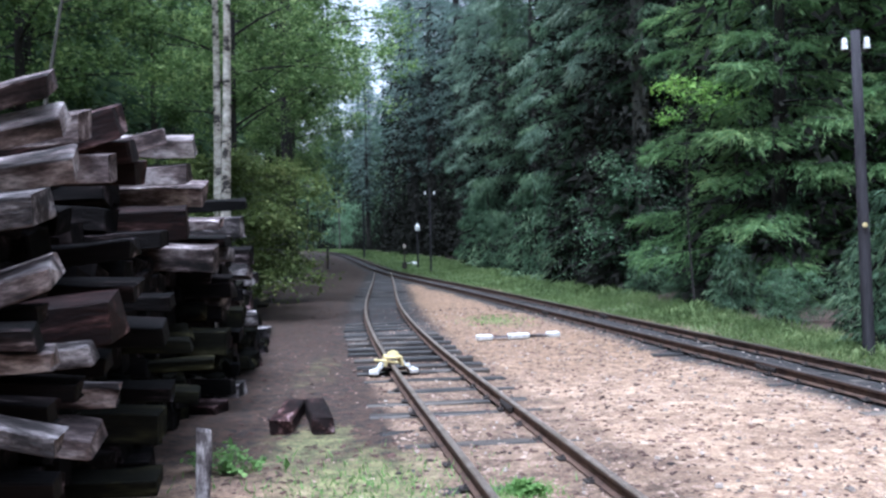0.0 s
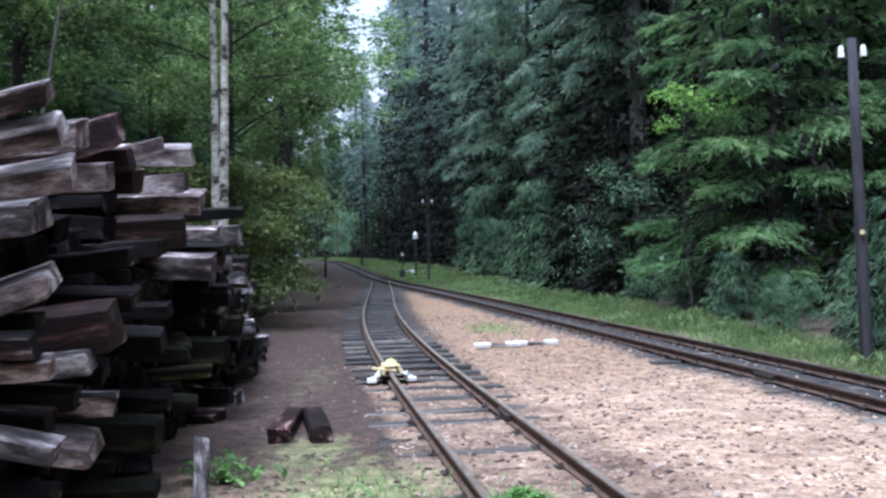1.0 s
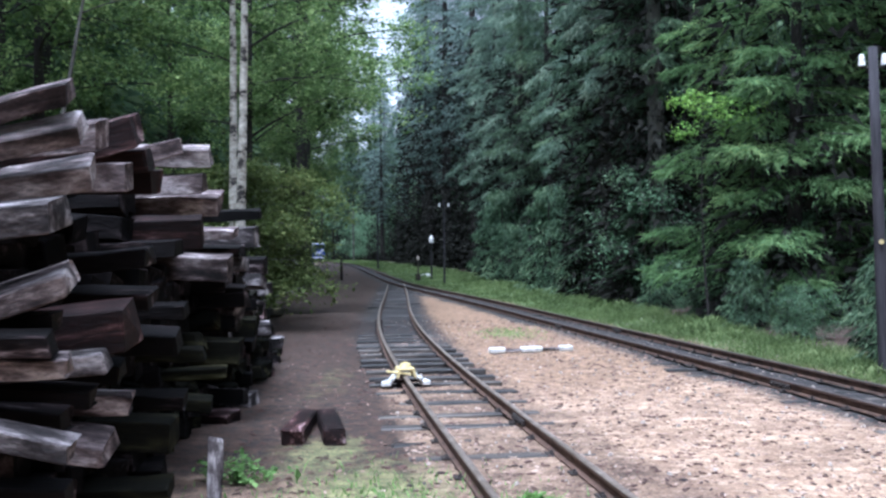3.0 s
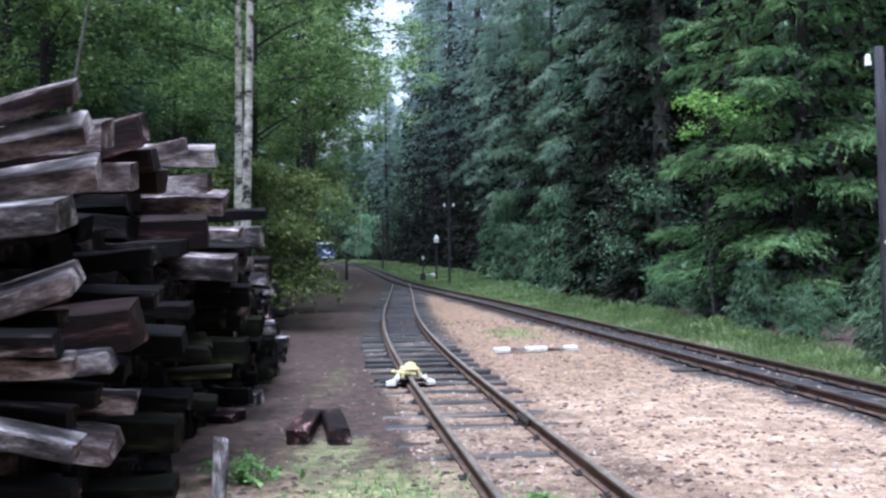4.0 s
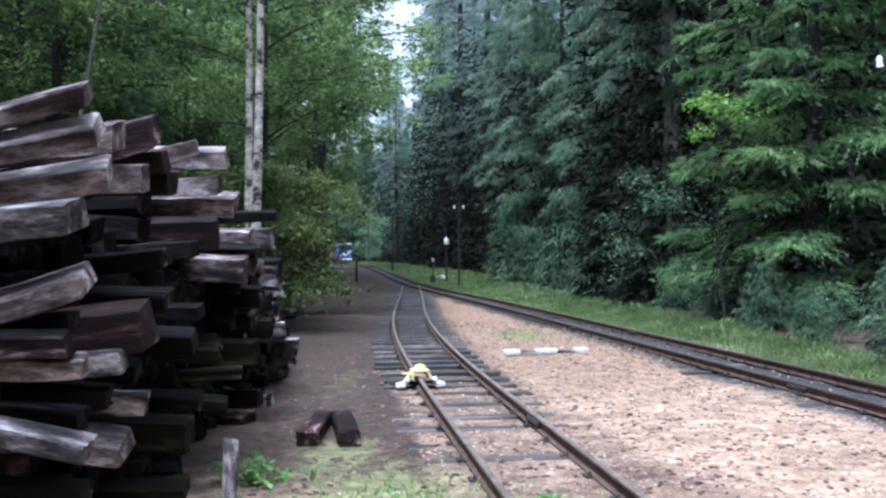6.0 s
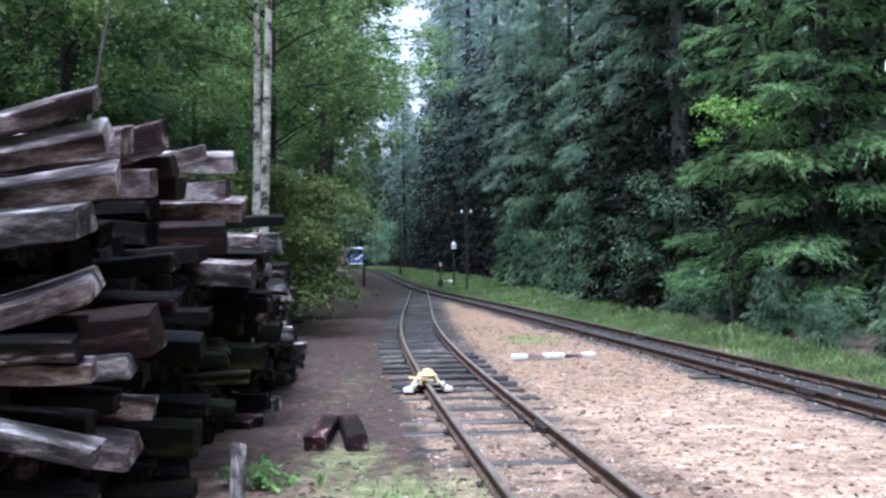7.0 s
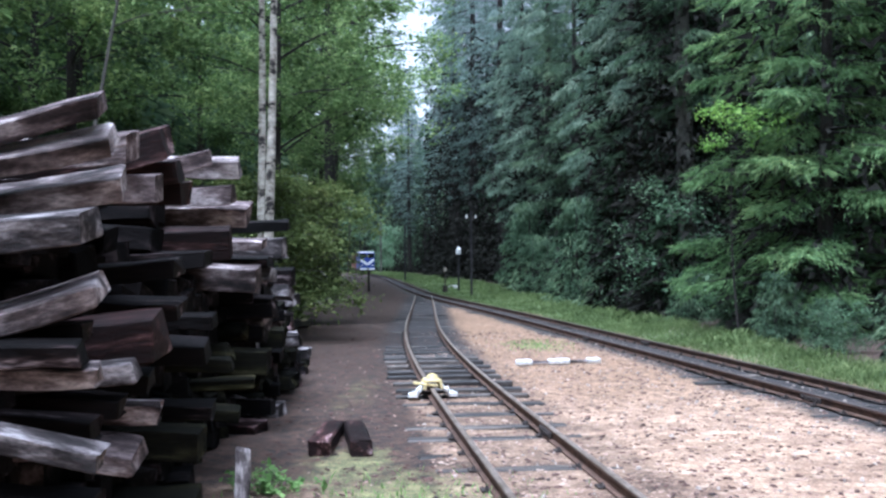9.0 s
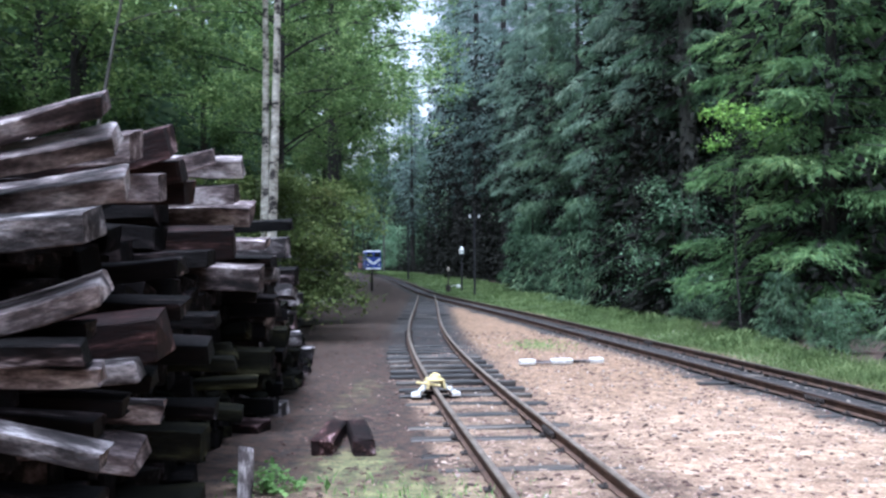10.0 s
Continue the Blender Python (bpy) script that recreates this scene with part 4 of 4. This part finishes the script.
plant(oak_b, [(-7.4, 35.0, 60, 1.0), (-6.7, 43.0, 220, 1.25), (-9.8, 64.0, 80, 1.6), (-10.5, 15.5, 200, 0.85), (-7.6, 51.0, 330, 1.35), (-11.5, 24.5, 130, 1.0), (-11.0, 68.0, 250, 1.1), (-17.0, 92.0, 20, 1.15), (-12.5, 43.0, 70, 1.1), (-24.0, 118.0, 160, 1.15), (-20.5, 150.0, 90, 1.0), (-12.6, 77.0, 45, 1.6), (-16.0, 90.0, 170, 1.6), (-15.5, 101.0, 280, 1.7)])

birch = make_broadleaf("birch_tree", 31, 14, 0.58, 2.4, M_LEAF, M_BIRCH, "pale birch with two thin white trunks beside the stack", limbs=13, subs=6, per=90, leaf=0.07, trunk_r=0.115, weep=0.3)
plant(birch, [(-4.35, 19.6, 0, 1.0), (-4.55, 20.0, 140, 0.97)])

slim = make_broadleaf("slim_tree", 35, 9, 0.55, 1.6, M_LEAF, M_BARK_GREY, "slim leaning grey tree behind the sleeper stack", limbs=10, subs=5, per=70, leaf=0.09, clump=0.5, trunk_r=0.055, lean=(1.6, 0.3))
plant(slim, [(-6.4, 14.6, 0, 1.0), (-7.7, 16.0, 200, 1.1), (-8.0, 16.6, 150, 1.2)])
bush = make_broadleaf("bush", 41, 3.5, 0.10, 1.3, M_LEAF_BUSH, M_BARK_GREY, "olive green leafy bush at the end of the stack", "bush", limbs=9, subs=4, per=110, leaf=0.085, clump=0.42, stems=3, trunk_r=0.03, group="bushes")
plant(bush, [(-4.3, 21.0, 0, 1.0), (-4.95, 24.5, 120, 1.05), (-5.55, 27.2, 240, 1.08), (-6.6, 31.0, 60, 1.15), (-5.9, 19.0, 10, 1.0), (-11.2, 60.0, 20, 1.3), (-13.6, 76.0, 100, 1.4), (-16.4, 92.0, 10, 1.5), (-4.6, 17.2, 80, 0.8)])
shrub = make_broadleaf("beech_shrub", 51, 3.7, 0.05, 1.35, M_LEAF_LIGHT, M_BARK_GREY, "light green beech shrub in front of the spruces", "bush", limbs=10, subs=5, per=64, leaf=0.09, clump=0.5, stems=2, trunk_r=0.03, group="bushes")
plant(shrub, [(5.5, 27.4, 0, 0.95), (6.6, 29.5, 90, 0.8), (7.2, 22.5, 200, 0.62), (5.75, 24.2, 40, 0.22), (5.85, 19.6, 140, 0.2), (5.9, 16.8, 250, 0.24), (5.7, 27.6, 10, 0.25), (5.5, 31.0, 70, 0.25), (5.9, 21.8, 330, 0.2), (-10.5, 140.0, 30, 1.6), (-13.5, 150.0, 130, 1.8), (-16.5, 158.0, 250, 1.9)])
sapling = make_spruce(7, 3.4, 0.12, 1.35, M_NEEDLE, "small dark green spruce sapling at the edge of the grass", whorl=0.3, per=7, twig=0.11, tufts=6, tuft=0.13)
_r = random.Random(8)
_spots = []
_y = 10.5
while _y < 30:
    _spots.append((float(EDGE(_y)) + _r.uniform(0.35, 1.0), _y, _r.uniform(0, 360), _r.uniform(0.28, 0.7)))
    _y += _r.uniform(1.5, 3.2)
plant(sapling, _spots)
low_spruce = make_spruce(9, 4.6, 0.15, 1.7, M_NEEDLE, "dark low spruce in the shade of the wood's edge", whorl=0.34, per=7, twig=0.13, tufts=6, tuft=0.17)
_spots = []
_y = 29.0
while _y < 60:
    _spots.append((float(EDGE(_y)) + _r.uniform(0.1, 0.9), _y, _r.uniform(0, 360), _r.uniform(0.45, 1.0) * (1 + _y / 200)))
    _y += _r.uniform(1.6, 2.8) * (1 + (_y / 75) ** 2)
plant(low_spruce, _spots)
bare_spruce = make_spruce(12, 24, 6.2, 2.7, M_NEEDLE, "tall spruce with a bare grey stem at the wood's edge", M_BARK_GREY)
plant(bare_spruce, [(5.75, 28.0, 40, 1.0), (5.0, 33.6, 150, 0.85)])
lime = make_broadleaf("maple_sapling", 61, 4.7, 0.82, 0.8, M_LEAF_LIME, M_BARK, "young lime green maple among the firs", "tree", limbs=5, subs=4, per=60, leaf=0.065, clump=0.26, trunk_r=0.025)
plant(lime, [(5.2, 20.6, 0, 1.0)])


def far_woods():
    """The deep wood behind both edges: closed crowns over bare trunks, leafy to the ground only far inside. Unseen rows
    behind the camera block light.
    """
    rng = np.random.default_rng(77)
    tri, trunks, spots = [], [], []
    for y in np.arange(-30, 215, 4.0):
        left = float(np.interp(y, [-30, 0, 18, 60, 100, 140, 215], [-16, -14, -14, -15, -24, -38, -70]))
        for k in range(7):
            spots.append((float(EDGE(np.clip(y, -40, 230))) + (7.5 if y > 60 else 9.5) + k * 4.5 + rng.uniform(-1.3, 1.3), y + rng.uniform(-1.5, 1.5), k < 1))
            if k < 5:
                spots.append((left - k * 4.5 + rng.uniform(-1.3, 1.3), y + rng.uniform(-1.5, 1.5), k < 1))
    for x in np.arange(-75, 20, 4.0):
        spots.append((x, 225 + rng.uniform(-6, 6), False))
    # unseen trees added behind the camera to cut the light from there
    for x in np.arange(-18, 26, 3.6):
        for y in (-14, -19, -25, -32):
            if abs(x - 7.4) > 3.5:
                spots.append((x + rng.uniform(-1.2, 1.2), y + rng.uniform(-1.5, 1.5), False))
    for x, y, bare in spots:
        h = rng.uniform(16, 23)
        near = -30 < x - float(EDGE(np.clip(y, -40, 230))) < 16 and y > 5
        n = 1300 if near else 420
        t = rng.uniform(0.02, 1, n) ** 1.15
        if bare:
            t = 0.3 + 0.7 * t
        r = 3.2 * (1 - t) ** 0.6 * np.sqrt(rng.uniform(0.1, 1, n))
        a = rng.uniform(0, 2 * np.pi, n)
        base = float(land(x, y))
        p = np.c_[x + np.cos(a) * r, y + np.sin(a) * r, base + t * h]
        d = unit(np.c_[np.cos(a), np.sin(a), -0.5 + rng.normal(0, 0.3, n)])
        w = unit(np.cross(d, rng.normal(0, 1, (n, 3))))
        s = (rng.uniform(0.35, 0.8, n) if near else rng.uniform(0.8, 1.6, n))[:, None]
        tri.append(np.stack([p - w * s * 0.3, p + w * s * 0.3, p + d * s], axis=1))
        if bare:
            trunks.append(tube([(x, y, base - 0.3), (x + rng.uniform(-0.2, 0.2), y, base + h * 0.6)], [0.17, 0.09], 5))
    tagged(new("far_woods", tri_mesh("far_woods", np.concatenate(tri), M_NEEDLE)), "deep dark mixed wood behind the edge trees, with unseen light-blocking rows", "woods", kind="stuff")
    v, f = join(trunks)
    tagged(new("far_trunks", raw("far_trunks", v, f, M_BARK)), "bare dark trunks deep in the wood", "woods", kind="stuff")


far_woods()

# ---------------------------------------------------------------- grass and litter
def grass_belt():
    rng = np.random.default_rng(5)
    parts = []
    for n, y0, y1, hmin, hmax, wd in ((26000, 8.0, 30.0, 0.05, 0.19, 0.012), (22000, 30.0, 75.0, 0.06, 0.19, 0.025), (12000, 75.0, 170.0, 0.12, 0.3, 0.06)):
        y = rng.uniform(y0, y1, n)
        u = rng.uniform(0, 1, n)
        m, e = MAIN(y), EDGE(y)
        x = m + 0.85 + u * (e - m - 0.7)
        keep = lumps(x, y, 1.3, 4) + rng.uniform(-1.2, 1.2, n) > -0.9
        x, y, u = x[keep], y[keep], u[keep]
        k = len(x)
        h = rng.uniform(hmin, hmax, k) * (0.45 + 0.75 * u)
        p = np.c_[x, y, land(x, y) - 0.01]
        a = rng.uniform(0, 6.283, k)
        w = np.c_[np.cos(a), np.sin(a), np.zeros(k)] * wd
        tip = np.c_[rng.normal(0, 0.35, (k, 2)) * h[:, None], h]
        mid = p + tip * np.array([0.35, 0.35, 0.6])
        parts.append(np.stack([p - w, p + w, mid + w * 0.7], 1))
        parts.append(np.stack([mid - w * 0.6, mid + w * 0.7, p + tip], 1))
    n = 9000
    y = rng.uniform(12, 75, n)
    x = EDGE(y) - 0.35 + rng.normal(0, 0.3, n)
    k = np.clip(0.5 + 0.8 * lumps(x, y, 0.9, 9), 0.15, 1.2)
    h = rng.uniform(0.08, 0.26, n) * k
    p = np.c_[x, y, land(x, y) - 0.01]
    a = rng.uniform(0, 6.283, n)
    w = np.c_[np.cos(a), np.sin(a), np.zeros(n)] * (0.012 + 0.0004 * y)[:, None]
    tip = np.c_[rng.normal(0, 0.4, (n, 2)) * h[:, None], h]
    mid = p + tip * np.array([0.35, 0.35, 0.6])
    parts.append(np.stack([p - w, p + w, mid + w * 1.5], 1))
    parts.append(np.stack([mid - w * 1.5, mid + w * 1.5, p + tip], 1))
    tagged(new("grass", tri_mesh("grass", np.concatenate(parts), M_GRASS)), "tall green grass along the main line", "grass", kind="stuff")
    # short tufts in the moss patches
    parts = []
    for cx, cy, sx, sy, n in ((-0.5, 6.2, 0.5, 0.6, 900), (1.0, 19.5, 0.35, 0.7, 700), (0.47, 6.2, 0.12, 0.12, 420)):
        x, y = rng.normal(cx, sx, n), rng.normal(cy, sy, n)
        h = rng.uniform(0.02, 0.075, n)
        p = np.c_[x, y, land(x, y) - 0.004]
        a = rng.uniform(0, 6.283, n)
        w = np.c_[np.cos(a), np.sin(a), np.zeros(n)] * 0.006
        tip = np.c_[rng.normal(0, 0.5, (n, 2)) * h[:, None], h]
        parts.append(np.stack([p - w, p + w, p + tip], 1))
    tagged(new("turf_tufts", tri_mesh("turf_tufts", np.concatenate(parts), M_WEED)), "short green tufts on bare ground", "grass", kind="stuff")


def weed_plant(x, y, size, seed, label):
    rng = np.random.default_rng(seed)
    base = thing("weed", pose(x, y, land_z(x, y)), label, "weed")
    c = rng.normal(0, 1, (26, 3)) * np.array([0.11, 0.11, 0.05]) * size + np.array([0, 0, 0.10 * size])
    stems = [tube([(0, 0, 0), tuple(q)], [0.004, 0.002], 3) for q in c]
    v, f = join(stems)
    add_to("stems", raw("stems", v, f, M_WEED), base)
    add_to("leaves", quad_mesh("leaves", leaf_cloud(rng, c, np.full(len(c), 0.07 * size), 14, 0.04), M_WEED), base)


def litter():
    rng = np.random.default_rng(9)

    def chips(name, n, xr, yr, lo, hi, mat, label, flat, test=None):
        y = yr[0] + (yr[1] - yr[0]) * rng.uniform(0, 1, n) ** 1.5
        x = rng.uniform(xr[0], xr[1], n)
        if test is not None:
            ok = test(x, y)
            x, y = x[ok], y[ok]
        n = len(x)
        s = rng.uniform(lo, hi, n) * rng.uniform(0.5, 1, n)
        a = rng.uniform(0, 6.283, n)
        u = np.c_[np.cos(a), np.sin(a), rng.normal(0, 0.12, n)] * s[:, None]
        w = np.c_[-np.sin(a), np.cos(a), rng.normal(0, 0.2, n)] * (s * rng.uniform(0.2, 0.7, n))[:, None]
        c = np.c_[x, y, land(x, y) + s * flat * 0.3]
        t = np.c_[np.zeros((n, 2)), s * flat]
        corners = np.stack([c - u - w * 0.6, c + u * 0.8 - w, c + u + w * 0.7, c - u * 0.7 + w, c - u * 0.5 - w * 0.3 + t, c + u * 0.6 - w * 0.4 + t, c + u * 0.5 + w * 0.5 + t, c - u * 0.4 + w * 0.6 + t], 1)
        idx = np.array([[4, 5, 6, 7], [0, 1, 5, 4], [1, 2, 6, 5], [2, 3, 7, 6], [3, 0, 4, 7]])
        q = corners[:, idx].reshape(-1, 4, 3)
        tagged(new(name, quad_mesh(name, q, mat)), label, "litter", kind="stuff")

    any_ground = lambda x, y: (x > PILE(np.clip(y, 2, 18)) + 0.0) & (np.abs(x - MAIN(y)) > 0.5)
    open_ground = lambda x, y: (x > PILE(np.clip(y, 2, 18)) + 0.05) & (np.abs(x - MAIN(y)) > 0.5) & ((x > SIDING(y) - 0.75) | (rng.uniform(0, 1, len(x)) < 0.07))
    chips("wood_chips", 17000, (-2.5, 5.2), (4.6, 20), 0.007, 0.034, M_CHIP, "pale wood chips and bark on the ground", 0.25, open_ground)
    chips("bark_litter", 9000, (-3.0, 5.0), (4.6, 24), 0.008, 0.042, M_CHIP_DARK, "dark bark scraps and twigs on the ground", 0.3, any_ground)
    chips("ballast_stones", 1700, (-1.5, 5.5), (4.6, 24), 0.010, 0.03, M_STONE, "small pale stones between the tracks", 0.8, lambda x, y: x > SIDING(y) - 0.7)


grass_belt()
weed_plant(-1.52, 7.0, 1.0, 3, "small green weed growing on the ground")
weed_plant(0.47, 6.2, 0.42, 4, "small green weed growing between the rails")
litter()

# ---------------------------------------------------------------- the train
def rail_vehicle(name, label, kind):
    base = thing(name, pose(0, 0, 0), label, "train")
    body_mat = M_BLUE if kind == "loco" else M_BROWN
    L = 7.5
    bm = bmesh.new()
    box(bm, 2.25, L, 1.55, pose(0, L / 2, 1.55), 0.12, 3)
    body = part("body", bm, body_mat, base)
    bm = bmesh.new()
    box(bm, 2.15, L, 0.30, pose(0, L / 2, 0.66), 0.04)
    part("frame", bm, M_IRON, base)
    if kind == "loco":
        bm = bmesh.new()
        box(bm, 2.2, L - 0.1, 0.95, pose(0, L / 2, 2.72), 0.16, 3)
        cab = part("cab", bm, M_BLUE, base)
        bm = bmesh.new()
        box(bm, 2.1, L - 0.2, 0.2, pose(0, L / 2, 3.23), 0.09, 3)
        part("roof", bm, M_TRAINWHITE, cab, "pale roof")
        for s in (-1, 1):
            bm = bmesh.new()
            box(bm, 0.86, 0.05, 0.66, pose(s * 0.53, -0.01 + 0.03, 2.74), 0.02)
            part("windscreen", bm, M_GLASS, cab, "dark windscreen")
            bm = bmesh.new()
            box(bm, 1.20, 0.03, 0.36, pose(s * 0.50, -0.018, 1.78, 0, -s * 38, 0), 0.008)
            part("white_stripe", bm, M_TRAINWHITE, body, "slanting white stripe")
            bm = bmesh.new()
            rod(bm, 0.12, 0.12, (s * 0.78, -0.06, 1.28), (s * 0.78, 0.02, 1.28), 12)
            part("headlight", bm, M_TRAINWHITE, body)
        bm = bmesh.new()
        box(bm, 2.2, 0.10, 0.24, pose(0, -0.05, 0.74), 0.03)
        part("buffer_beam", bm, M_TRAINWHITE, base, "white buffer beam")
        bm = bmesh.new()
        rod(bm, 0.10, 0.14, (0, -0.10, 0.62), (0, -0.42, 0.62), 12)
        part("coupler", bm, M_IRON, base)
    else:
        bm = bmesh.new()
        box(bm, 2.2, L, 0.9, pose(0, L / 2, 2.72), 0.10, 2)
        part("upper_body", bm, body_mat, base)
    for yy in (1.4, L - 1.4):
        for s in (-1, 1):
            bm = bmesh.new()
            rod(bm, 0.33, 0.33, (s * 0.44, yy, 0.33), (s * 0.56, yy, 0.33), 18)
            part("wheel", bm, M_IRON, base)
    return base


TRAIN_SIZE = 0.82
loco = rail_vehicle("locomotive", "blue narrow-gauge diesel locomotive with white V stripes", "loco")
wagon = rail_vehicle("wagon", "red-brown narrow-gauge wagon behind the locomotive", "wagon")


def motions():
    def rows(offset):
        out = []
        for i in range(21):
            t = i * 0.5
            y = 117.0 + (10.0 - t) * 4.4 + offset
            x = float(MAIN(y))
            dx = float(MAIN(y + 4) - MAIN(y - 4)) / 8
            out.append((t, pose(x, y, float(rise(y)) + RAIL_TOP, 0, 0, math.degrees(-math.atan(dx)))))
        return out
    for vehicle, offset in ((loco, 0.0), (wagon, 6.9)):
        vehicle.scale = (TRAIN_SIZE,) * 3
        walk(vehicle, rows(offset))


motions()
